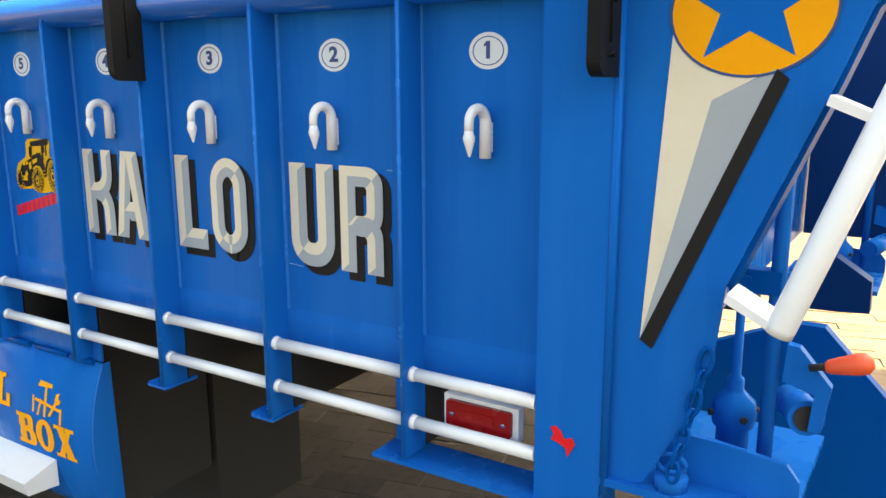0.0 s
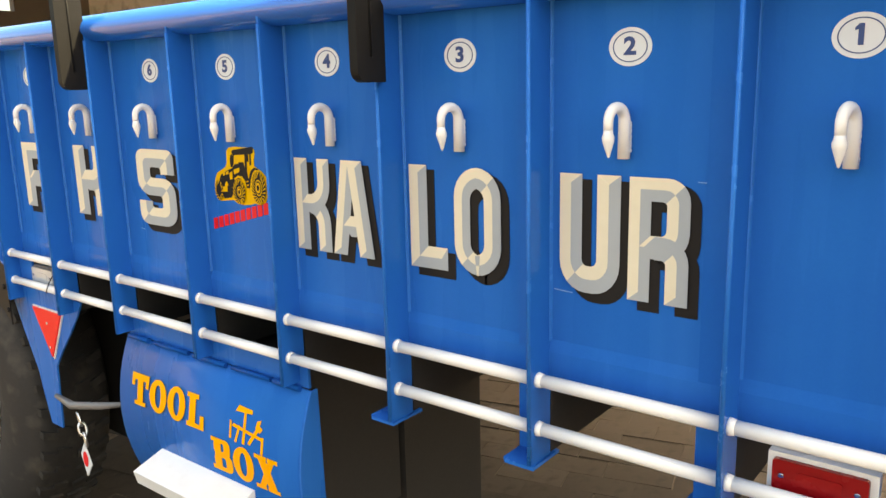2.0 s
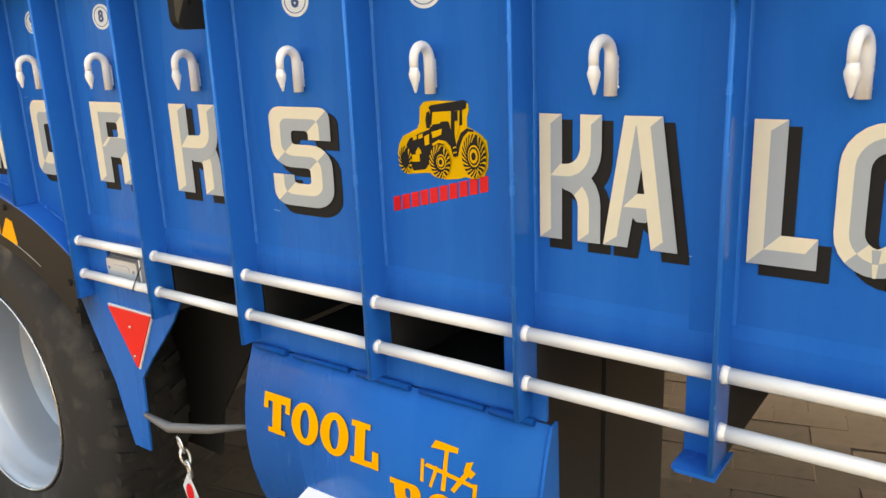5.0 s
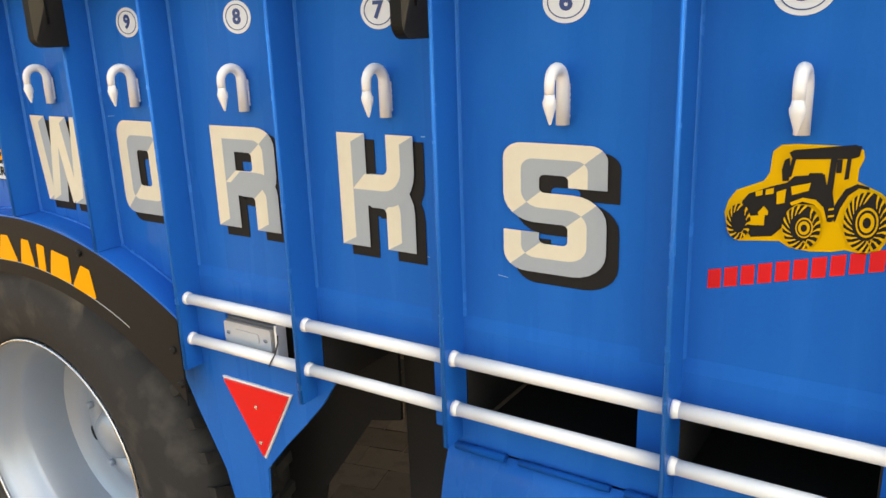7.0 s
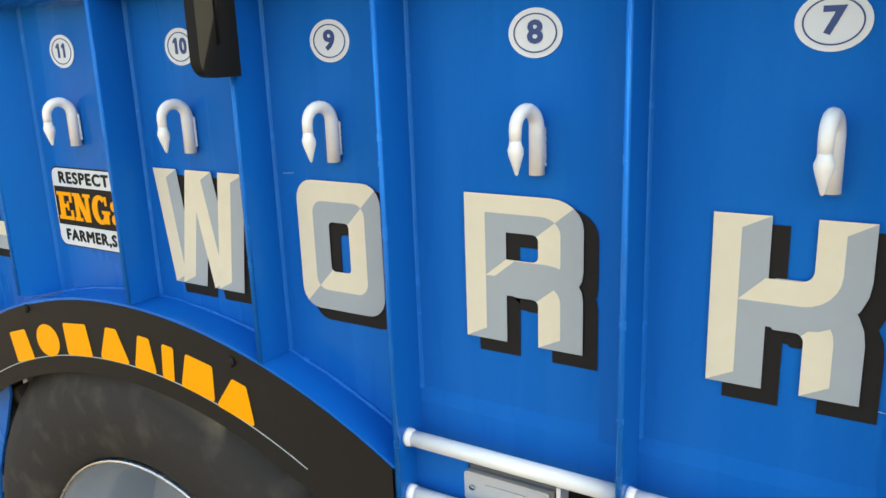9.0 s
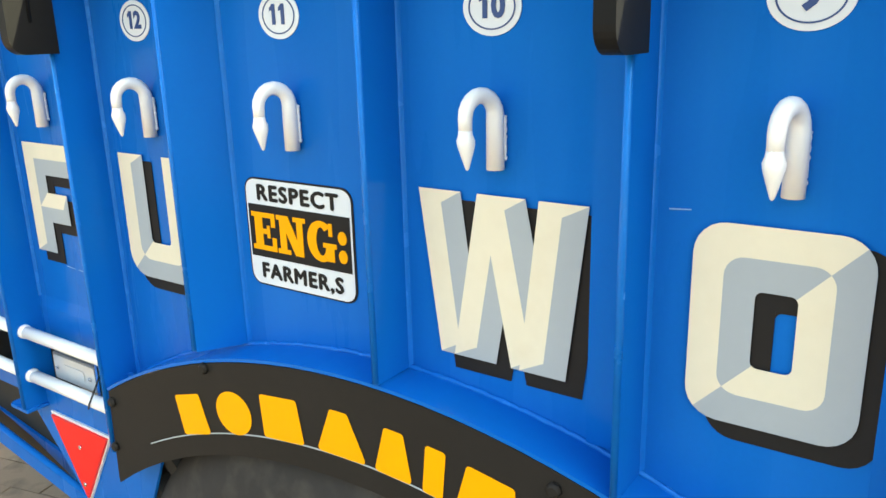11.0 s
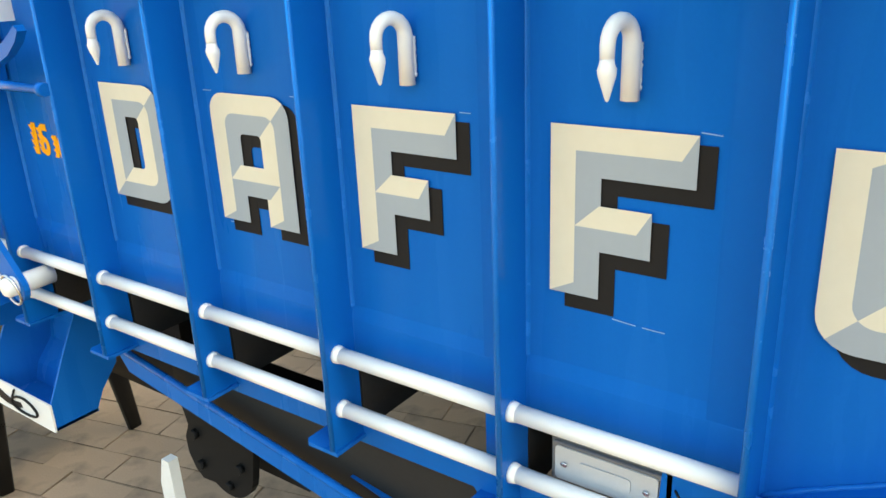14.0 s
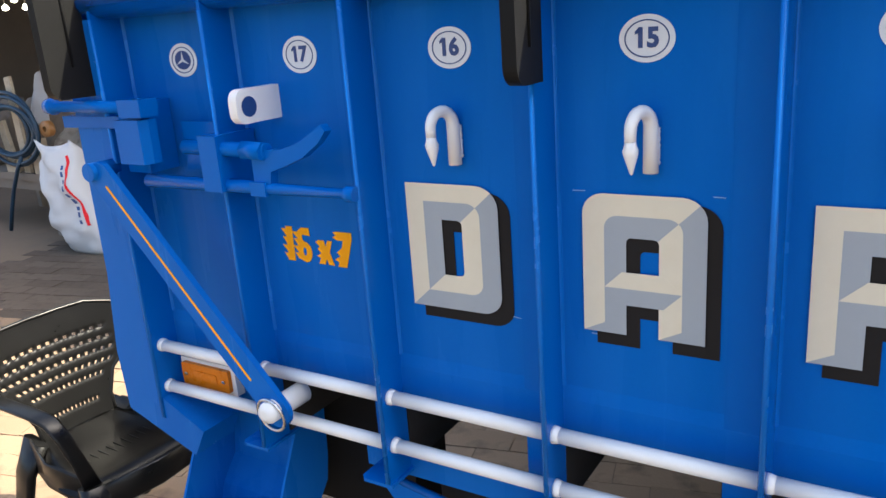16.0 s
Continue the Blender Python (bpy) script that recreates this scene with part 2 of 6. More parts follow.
def arc_band(c, r0, r1, a0, a1, y0, y1, n=28):
    """One continuous curved strip between two radii round c."""
    ang = [a0 + (a1 - a0) * i / n for i in range(n + 1)]
    bm = B()
    rows = [[bm.verts.new((c[0] + r * math.cos(t), y, c[1] + r * math.sin(t))) for t in ang] for r, y in ((r0, y0), (r1, y0), (r1, y1), (r0, y1))]
    for k in range(4):
        for i in range(n):
            bm.faces.new((rows[k][i], rows[k][i + 1], rows[(k + 1) % 4][i + 1], rows[(k + 1) % 4][i]))
    for i in (0, n):
        bm.faces.new([rows[k][i] for k in range(4)])
    return bm


def thing(name, place, label, category, group="", kind=""):
    ob = new(name)
    ob.empty_display_size = 0.1
    ob.matrix_basis = Matrix.Translation(place)
    return tagged(ob, label, category, group, kind)


def B():
    return bmesh.new()


def text_mesh(name, body, size, material, bold=0.0, spacing=1.0, squeeze=1.0, depth=0.0002):
    """Flat writing in the built-in font, centred, standing upright and facing -y."""
    cu = bpy.data.curves.new(name, "FONT")
    cu.body, cu.size, cu.offset, cu.space_character = body, size, bold, spacing
    cu.align_x, cu.align_y, cu.extrude, cu.resolution_u = "CENTER", "CENTER", depth, 3
    tmp = bpy.data.objects.new(name, cu)
    scene.collection.objects.link(tmp)
    me = bpy.data.meshes.new_from_object(tmp.evaluated_get(bpy.context.evaluated_depsgraph_get()))
    bpy.data.objects.remove(tmp)
    bpy.data.curves.remove(cu)
    me.transform(Matrix.Rotation(radians(90), 4, "X") @ Matrix.Diagonal((squeeze, 1, 1, 1)))
    me.materials.clear()
    me.materials.append(material)
    me.name = name
    return me


def arc(cx, cz, r, a0, a1, n):
    return [(cx + r * math.cos(radians(a0 + (a1 - a0) * i / n)), cz + r * math.sin(radians(a0 + (a1 - a0) * i / n))) for i in range(n + 1)]


def ellipse_plate(bm, cx, cz, rx, rz, y0, y1, n=40):
    return poly_prism(bm, [(cx + rx * math.cos(2 * math.pi * i / n), cz + rz * math.sin(2 * math.pi * i / n)) for i in range(n)], "y", y0, y1)


def ellipse_ring(bm, rx, rz, w, y0, y1, n=40):
    for i in range(n):
        q = [2 * math.pi * (i + j) / n for j in (0, 1)]
        poly_prism(bm, [(rx * math.cos(q[0]), rz * math.sin(q[0])), (rx * math.cos(q[1]), rz * math.sin(q[1])),
                        ((rx - w) * math.cos(q[1]), (rz - w) * math.sin(q[1])), ((rx - w) * math.cos(q[0]), (rz - w) * math.sin(q[0]))], "y", y0, y1)
    return bm


def rounded(x0, x1, z0, z1, r, n=5):
    return arc(x1 - r, z1 - r, r, 0, 90, n) + arc(x0 + r, z1 - r, r, 90, 180, n) + arc(x0 + r, z0 + r, r, 180, 270, n) + arc(x1 - r, z0 + r, r, 270, 360, n)


def ring_fill(bm, outer, inner, y0, y1):
    n = len(outer)
    for i in range(n):
        j = (i + 1) % n
        poly_prism(bm, [outer[i], outer[j], inner[j], inner[i]], "y", y0, y1)


def slab_mesh(name, word, height, material, gap=0.06):
    """Heavy slab-serif capitals built from plates; centred, facing -y."""
    R = lambda a, b, c, d: [(a, c), (b, c), (b, d), (a, d)]
    el = lambda cx, cz, rx, rz, n=24: [(cx + rx * math.cos(2 * math.pi * i / n), cz + rz * math.sin(2 * math.pi * i / n)) for i in range(n)]
    shapes = {
        "T": (0.92, [R(0, 0.92, 0.80, 1.0), R(0, 0.15, 0.60, 0.80), R(0.77, 0.92, 0.60, 0.80), R(0.31, 0.61, 0.13, 0.80), R(0.16, 0.76, 0.0, 0.13)], []),
        "O": (0.90, [], [(el(0.45, 0.5, 0.45, 0.52), el(0.45, 0.5, 0.155, 0.36))]),
        "L": (0.84, [R(0.12, 0.42, 0.14, 0.87), R(0.0, 0.56, 0.87, 1.0), R(0.0, 0.84, 0.0, 0.14), R(0.66, 0.84, 0.14, 0.42)], []),
        "B": (0.94, [R(0.0, 0.30, 0.87, 1.0), R(0.0, 0.30, 0.0, 0.13), R(0.12, 0.42, 0.0, 1.0)], [(rounded(0.12, 0.86, 0.46, 1.0, 0.2, 5), rounded(0.42, 0.58, 0.62, 0.87, 0.07, 5)), (rounded(0.12, 0.94, 0.0, 0.56, 0.22, 5), rounded(0.42, 0.64, 0.13, 0.44, 0.08, 5))]),
        "X": (0.98, [[(0.08, 1.0), (0.42, 1.0), (0.92, 0.0), (0.58, 0.0)], [(0.62, 1.0), (0.86, 1.0), (0.34, 0.0), (0.10, 0.0)], R(0.0, 0.50, 0.89, 1.0), R(0.55, 0.96, 0.89, 1.0), R(0.0, 0.42, 0.0, 0.11), R(0.50, 0.98, 0.0, 0.11)], []),
        "E": (0.86, [R(0.10, 0.38, 0.12, 0.88), R(0.0, 0.84, 0.87, 1.0), R(0.0, 0.86, 0.0, 0.13), R(0.38, 0.62, 0.44, 0.57), R(0.70, 0.84, 0.64, 0.87), R(0.72, 0.86, 0.13, 0.36), R(0.54, 0.64, 0.34, 0.67)], []),
        "N": (1.0, [R(0.10, 0.32, 0.12, 1.0), R(0.70, 0.90, 0.0, 0.88), [(0.10, 1.0), (0.40, 1.0), (0.90, 0.0), (0.62, 0.0)], R(0.0, 0.30, 0.88, 1.0), R(0.0, 0.44, 0.0, 0.12), R(0.58, 1.0, 0.88, 1.0)], []),
        ":": (0.30, [el(0.15, 0.20, 0.14, 0.17, 16), el(0.15, 0.66, 0.14, 0.17, 16)], []),
    }
    g_out = [(0.46 + 0.46 * math.cos(radians(a)), 0.5 + 0.52 * math.sin(radians(a))) for a in range(48, 335, 13)]
    g_in = [(0.47 + 0.17 * math.cos(radians(a)), 0.5 + 0.36 * math.sin(radians(a))) for a in range(48, 335, 13)]
    bm, x, k = B(), 0.0, 0
    for ch in word:
        if ch == "G":
            wd, polys, rings = 0.96, [R(0.52, 0.96, 0.36, 0.48), R(0.62, 0.88, 0.02, 0.40), R(0.72, 0.84, 0.66, 0.98)], []
            for i in range(len(g_out) - 1):
                polys.append([g_out[i], g_out[i + 1], g_in[i + 1], g_in[i]])
        else:
            wd, polys, rings = shapes[ch]
        for q in polys:
            k += 1
            poly_prism(bm, [((px + x) * height, pz * height) for px, pz in q], "y", -0.0006 - 0.00003 * (k % 12), 0.0)
        for o, i_ in rings:
            k += 1
            ring_fill(bm, [((px + x) * height, pz * height) for px, pz in o], [((px + x) * height, pz * height) for px, pz in i_], -0.0006 - 0.00003 * (k % 12), 0.0)
        x += wd + gap
    for v in bm.verts:
        v.co.x -= (x - gap) * height / 2
        v.co.z -= height / 2
    return to_mesh(name, bm, material)

# ---- ground ----
bm = B()
bmesh.ops.create_grid(bm, x_segments=1, y_segments=1, size=400)
for v in bm.verts:
    v.co.z = -0.0055
tagged(part("ground", bm, EARTH, None), "packed brown earth yard with worn concrete pavers", "ground", kind="structure")

# ---- trailer: the plan of its side ----
X = [-0.066, -0.274, -0.546, -0.815, -1.083, -1.352, -1.654, -1.923, -2.193, -2.403, -2.656, -2.905, -3.152, -3.392, -3.634, -3.878, -4.121, -4.356, -4.588]
TOP, LOW, DEEP = 1.525, 0.983, 0.055
RAIL_Y, RAIL_HI, RAIL_LO, RAIL_R = -0.035, 1.0, 0.9255, 0.0098
WIDTH = 2.13
ARCH = (-2.679, 0.176, 0.925)
trailer = thing("farm_trailer", (-2.3, 1.06, 0.0), "blue-painted steel farm trailer with white rails and painted letters", "trailer")


def arch_z(x):
    return ARCH[1] + math.sqrt(max(0.0, ARCH[2] ** 2 - (x - ARCH[0]) ** 2))


def side_panel(k):
    """Sheet of bay k, folded a little outward near its foot; over the wheel its foot follows the arch."""
    x0, x1 = X[k], X[k - 1]
    bm = B()
    if 9 <= k <= 12:
        n = 8
        pts = [(x0 + (x1 - x0) * i / n, arch_z(x0 + (x1 - x0) * i / n) - 0.004) for i in range(n + 1)] + [(x1, TOP + 0.01), (x0, TOP + 0.01)]
        poly_prism(bm, pts, "y", 0.0, 0.004)
    else:
        prof = [(0.0, TOP + 0.01), (0.0, 1.052), (-0.0035, 1.034), (-0.0035, LOW), (0.0005, LOW), (0.0005, 1.034), (0.004, 1.052), (0.004, TOP + 0.01)]
        poly_prism(bm, prof, "x", x0, x1)
    part("side_panel", bm, BLUE, trailer)


def rib(k):
    """Angle iron welded to the side: an upright web edge-on, a flat flange on the sheet, a weld bead and a foot."""
    x = X[k]
    z0 = 0.872
    if 9 <= k <= 11:
        z0 = arch_z(x) + 0.001
    lean = 0.034 if k == 11 else 0.0
    bm = B()
    poly_prism(bm, [(x - 0.006 - lean, -DEEP), (x - lean, -DEEP), (x, 0.0), (x - 0.006, 0.0)], "z", z0, TOP + 0.012)
    chamfer(bm, 0.0024, 2)
    r = part("upright_rib", bm, BLUE_GLOSS, trailer)
    bm = B()
    poly_prism(bm, [(x - 0.0005, -0.0042), (x + 0.0014, -0.0026), (x + 0.0036, 0.0006), (x - 0.0005, 0.0006)], "z", arch_z(x) if 9 <= k <= 12 else 1.05, TOP)
    part("weld_bead", bm, BLUE_EDGE, r)
    # round bar added along the web edge to carry a highlight line
    part("rolled_edge", tube(B(), [(x - 0.003 - lean, 0.0004 - DEEP, z0 + 0.002), (x - 0.003 - lean, 0.0004 - DEEP, TOP)], 0.0034, 8), BLUE_EDGE, r)
    if k == 18:
        return
    bm = B()
    zf = max(z0, arch_z(x - 0.055) + 0.001) if 9 <= k <= 11 else z0
    box(bm, x - {7: 0.044, 8: 0.034}.get(k, 0.052), x - 0.0062, -0.0032, 0.0 if 9 <= k <= 11 else 0.004, zf, TOP + 0.006)
    chamfer(bm, 0.0020, 2)
    part("back_flange", bm, BLUE_GLOSS, r)
    if k in (2, 3, 13, 14, 15, 16, 17):
        bm = B()
        poly_prism(bm, [(x - 0.052, -0.048), (x - 0.045, -0.055), (x + 0.004, -0.055), (x + 0.004, 0.02), (x - 0.052, 0.02)], "z", z0 - 0.005, z0)
        chamfer(bm, 0.0012, 1)
        part("foot_plate", bm, BLUE, r)


for k in range(1, 19):
    side_panel(k)
for k in range(1, 19):
    rib(k)


def rail(k, z):
    x0, x1 = X[k], X[k - 1] - 0.006
    bm = B()
    tube(bm, [(x0 + 0.0005, RAIL_Y, z), (x1, RAIL_Y, z)], RAIL_R, 16)
    r = part("guard_rail", bm, WHITE, trailer)
    bm = B()
    tube(bm, [(x0, RAIL_Y, z), (x0 + 0.003, RAIL_Y, z), (x0 + 0.009, RAIL_Y, z)], [0.0116, 0.0114, 0.0099], 14)
    part("weld_collar", bm, WHITE, r)


for k in [1, 2, 3, 4, 5, 6, 7, 8, 13, 14, 15, 16, 17, 18]:
    for z in (RAIL_HI, RAIL_LO):
        rail(k, z)

# top rim: a folded, rounded hollow section
bm = B()
prof = [(0.06, 1.523), (-0.022, 1.523), (-0.040, 1.526), (-0.052, 1.533), (-0.060, 1.544), (-0.060, 1.552), (-0.056, 1.562), (-0.048, 1.571), (-0.036, 1.578), (-0.020, 1.581), (0.06, 1.582)]
poly_prism(bm, prof, "x", -4.672, 0.31)
for f in bm.faces:
    f.smooth = len(f.verts) == 4
part("top_rim", bm, BLUE_RIM, trailer, "rounded blue top rim")

# rear corner post and its slanted cheek plate
bm = B()
poly_prism(bm, [(-0.07, -0.043), (0.022, -0.043), (0.022, 0.02), (-0.07, 0.02)], "z", 0.862, TOP)
chamfer(bm, 0.004, 2)
post = part("corner_post", bm, BLUE, trailer)
bm = B()
tube(bm, [(0.027, -0.04, 0.90), (0.027, -0.04, TOP)], 0.006, 8)
part("weld_bead", bm, BLUE_GLOSS, post)
bm = B()
poly_prism(bm, [(0.02, 0.905), (0.075, 0.925), (0.115, 1.0), (0.150, 1.10), (0.160, 1.19), (0.253, 1.414), (0.281, 1.49), (0.315, TOP), (0.02, TOP)], "y", -0.034, -0.026)
chamfer(bm, 0.0015, 1)
cheek = part("cheek_plate", bm, BLUE, trailer, "slanted blue cheek plate with a painted emblem")
part("edge_strip", poly_prism(B(), [(0.1585, 1.188), (0.2515, 1.414), (0.2795, 1.490), (0.3135, TOP), (0.3195, TOP), (0.2855, 1.488), (0.2575, 1.412), (0.1645, 1.186)], "y", -0.0255, 0.022), BLUE_DK, cheek)
bm = B()
poly_prism(bm, [(-0.335, -0.055), (-0.066, -0.055), (-0.066, 0.02), (-0.335, 0.02)], "z", 0.862, 0.868)
part("foot_plate", bm, BLUE, trailer)

# front end post with its flat face
bm = B()
poly_prism(bm, [(-4.670, TOP), (-4.597, TOP), (-4.597, 0.914), (-4.498, 0.866), (-4.527, 0.816), (-4.682, 0.872), (-4.688, 0.98), (-4.672, 1.12)], "y", -0.0535, 0.03)
chamfer(bm, 0.002, 1)
part("end_post", bm, BLUE, trailer)

# floor, far side and ends
bm = B()
box(bm, -4.656, -0.07, 0.006, WIDTH - 0.006, 0.985, 1.02)
part("bed_floor", bm, BLUE_DK, trailer)
bm = B()
box(bm, -4.664, 0.0, WIDTH, WIDTH + 0.004, LOW, 1.58)
part("far_side_panel", bm, BLUE, trailer)
for k in range(1, 19):
    bm = B()
    box(bm, X[k] - 0.006, X[k], WIDTH + 0.004, WIDTH + 0.06, 0.985, TOP)
    part("upright_rib", bm, BLUE, trailer)
bm = B()
box(bm, -4.664, -4.658, 0.03, WIDTH, 0.90, 1.56)
part("front_panel", bm, BLUE, trailer)
for y in (0.62, 1.42):
    bm = B()
    box(bm, -4.60, -0.07, y, y + 0.09, 0.76, 0.870)
    part("chassis_beam", bm, UNDER, trailer)
for k in (1, 2, 3, 4, 5, 6, 7, 8, 13, 14, 15, 16, 17):
    bm = B()
    box(bm, X[k] - 0.055, X[k] - 0.002, 0.006, WIDTH - 0.06, 0.872, 0.984)
    part("cross_member", bm, UNDER, trailer)

# ---- wheel arch and wheel ----


def arch_strip(r0, r1, y0, y1, x0=-3.15, x1=-2.2, n=28):
    return arc_band((ARCH[0], ARCH[1]), r0, r1, math.acos((x1 - ARCH[0]) / ARCH[2]), math.acos((x0 - ARCH[0]) / ARCH[2]), y0, y1, n)


part("arch_flange", arch_strip(0.921, 0.925, -0.054, 0.0), BLUE_GLOSS, trailer, "blue curved flange over the wheel")
rng = random.Random(3)
t0, t1 = math.acos((-2.2 - ARCH[0]) / ARCH[2]), math.acos((-3.15 - ARCH[0]) / ARCH[2])
bead, thick = [], []
for i in range(181):
    t, r = t0 + (t1 - t0) * i / 180, 0.9255 + rng.uniform(-0.0005, 0.0008)
    bead.append((ARCH[0] + r * math.cos(t), -0.0015, ARCH[1] + r * math.sin(t)))
    thick.append(0.0032 + 0.0012 * noise.noise(Vector((i * 0.37, 0, 0))) + rng.uniform(-0.0003, 0.0003))
part("weld_bead", tube(B(), bead, thick, 6), BLUE_EDGE, trailer)
# black mudguard band
bm = B()
outer = [(ARCH[0] + 0.920 * math.cos(t), ARCH[1] + 0.920 * math.sin(t)) for t in (radians(59 + (120.5 - 59) * i / 24) for i in range(25))]
inner = [(-2.689 + 0.778 * math.cos(t), 0.198 + 0.778 * math.sin(t)) for t in (radians(126.4 - (126.4 - 51.5) * i / 24) for i in range(25))]
pts = outer + [(-3.152, 0.832)] + inner + [(-2.205, 0.80)]
poly_prism(bm, pts, "y", -0.054, -0.050)
bmesh.ops.triangulate(bm, faces=[f for f in bm.faces if len(f.verts) > 4])
band = part("mudguard_band", bm, BANDBLK, trailer, "black mudguard with orange painted marks")
bm = arc_band((-2.689, 0.198), 0.8060, 0.8076, radians(64.4), radians(117.4), -0.0548, -0.0542, 40)
part("chalk_line", bm, GREY, band)

for x, z in ((-3.138, 0.955), (-3.146, 0.884), (-2.928, 1.056), (-2.46, 1.052), (-2.222, 0.905), (-2.212, 0.842)):
    part("bolt", tube(B(), [(x, -0.054, z), (x, -0.058, z), (x, -0.060, z)], [0.0075, 0.0070, 0.0045], 6), BANDBLK, band)

WHEEL = (-2.72, 0.0, 0.52)


def wheel(cy, flip):
    s = -1 if flip else 1
    w = part("wheel", lathe(B(), [(0.0, s * 0.22), (0.06, s * 0.22), (0.10, s * 0.215), (0.105, s * 0.24)], (WHEEL[0], cy, WHEEL[2]), 24), STEEL, trailer, "wheel with silver rim and black treaded tyre")
    c = (WHEEL[0], cy, WHEEL[2])
    prof = [(0.286, 0.018), (0.294, 0.006), (0.304, -0.004), (0.330, -0.013), (0.37, -0.019), (0.42, -0.017), (0.465, 0.002), (0.49, 0.026), (0.499, 0.05), (0.499, 0.20), (0.49, 0.23), (0.465, 0.25), (0.40, 0.262), (0.30, 0.24)]
    part("tyre", lathe(B(), [(r, s * y) for r, y in prof], c, 72), RUBBER, w, "black rubber tyre")
    bm = B()
    for i in range(44):
        t = 2 * math.pi * i / 44
        for side, y0, y1 in ((0, 0.022, 0.11), (1, 0.13, 0.225)):
            tt = t + side * math.pi / 44
            for q0, q1, r0, r1 in ((0, 0.5, 0.478 if side == 0 else 0.49, 0.508), (0.5, 1, 0.49 if side == 0 else 0.478, 0.508)):
                ya, yb = y0 + (y1 - y0) * q0, y0 + (y1 - y0) * q1
                sk = 0.03 * (q0 - 0.5) * (1 if side else -1)
                ws = 0.045
                v = []
                for r in (r0, r1):
                    for (yy, off) in ((ya, 0), (yb, 0.03)):
                        for dt in (-ws / 2, ws / 2):
                            a = tt + dt + (off if side else -off)
                            v.append(bm.verts.new((c[0] + r * math.cos(a), cy + s * yy, c[2] + r * math.sin(a))))
                for f in ((0, 1, 3, 2), (4, 6, 7, 5), (0, 4, 5, 1), (2, 3, 7, 6), (0, 2, 6, 4), (1, 5, 7, 3)):
                    bm.faces.new([v[j] for j in f])
    part("tread", bm, RUBBER, w)["kind"] = "stuff"
    rim = [(0.290, 0.004), (0.295, -0.003), (0.295, 0.002), (0.289, 0.006), (0.284, 0.014), (0.279, 0.034), (0.272, 0.058), (0.262, 0.068), (0.257, 0.080), (0.253, 0.14), (0.249, 0.20), (0.246, 0.25)]
    part("rim", lathe(B(), [(r, s * y) for r, y in rim], c, 64), STEEL, w, "silver-painted steel rim")
    lip = [(c[0] + 0.2935 * math.cos(q), cy - s * 0.003, c[2] + 0.2935 * math.sin(q)) for q in (2 * math.pi * j / 72 for j in range(73))]
    part("rim_lip", tube(B(), lip, 0.0032, 8, caps=False), CHROME, w, "bright steel ring along the rim edge")
    disc = [(0.258, 0.175), (0.245, 0.185), (0.21, 0.205), (0.17, 0.20), (0.15, 0.182), (0.115, 0.178), (0.10, 0.185), (0.095, 0.20)]
    bm = lathe(B(), [(r, s * y) for r, y in disc], c, 48)
    part("wheel_disc", bm, STEEL, w)
    for i in range(5):
        t = 2 * math.pi * i / 5 + 0.35
        bm = B()
        p = (c[0] + 0.131 * math.cos(t), cy, c[2] + 0.131 * math.sin(t))
        tube(bm, [(p[0], cy + s * 0.18, p[2]), (p[0], cy + s * 0.164, p[2])], 0.009, 6)
        part("wheel_nut", bm, STEEL, w)
        t += math.pi / 5
        p = (c[0] + 0.163 * math.cos(t), c[2] + 0.163 * math.sin(t))
        bm = poly_prism(B(), [(p[0] + 0.011 * math.cos(q) * math.cos(t) - 0.020 * math.sin(q) * math.sin(t), p[1] + 0.011 * math.cos(q) * math.sin(t) + 0.020 * math.sin(q) * math.cos(t)) for q in (2 * math.pi * j / 16 for j in range(16))], "y", cy + s * 0.188, cy + s * 0.2)
        part("hand_hole", bm, DARK, w, "dark hole through the wheel disc")
    bm = B()
    lathe(bm, [(0.0, s * 0.125), (0.03, s * 0.125), (0.055, s * 0.135), (0.062, s * 0.15), (0.062, s * 0.20)], c, 28)
    part("hub_cap", bm, STEEL, w)
    return w


wheel(-0.030, False)
wheel(WIDTH + 0.030, True)
bm = B()
tube(bm, [(WHEEL[0], 0.15, 0.52), (WHEEL[0], WIDTH - 0.15, 0.52)], 0.05, 14)
part("axle", bm, UNDER, trailer)
for y in (0.45, 1.6):
    bm = B()
    for i in range(6):
        h = 0.45 - 0.05 * i
        tube(bm, [(WHEEL[0] - h, y, 0.70 - 0.012 * i), (WHEEL[0], y, 0.60 - 0.012 * i), (WHEEL[0] + h, y, 0.70 - 0.012 * i)], 0.02, 4)
    part("leaf_spring", bm, UNDER, trailer)

# ---- hooks, number discs, rubber stops ----
bm = B()
pth = [(0, -0.0095, 0.0), (0, -0.0095, 0.0480)] + [(0, -0.0270 + 0.0175 * math.cos(radians(a)), 0.0480 + 0.0180 * math.sin(radians(a))) for a in range(18, 181, 18)] + [(0, -0.0445, 0.034)]
tube(bm, pth, [0.0082, 0.0080] + [0.0077 - 0.00016 * k for k in range(10)] + [0.0058], 16)
hook_mesh = to_mesh("rope_hook", bm, WHITE)
bm = B()
tube(bm, [(0, -0.0445, 0.039), (0, -0.0445, 0.034), (0, -0.0443, 0.0295), (0, -0.0438, 0.0245), (0, -0.0430, 0.005), (0, -0.0430, 0.0035)], [0.0058, 0.0064, 0.0081, 0.0076, 0.0018, 0.0006], 16)
tip_mesh = to_mesh("pointed_tip", bm, WHITE)
bm = tube(B(), [(0.0042 + 0.0004 * math.sin(i * 2.3), -0.0024, 0.008 + 0.0023 * i) for i in range(18)], [0.0019 + 0.0004 * (i % 2) + 0.0003 * math.sin(i * 1.7) for i in range(18)], 7)
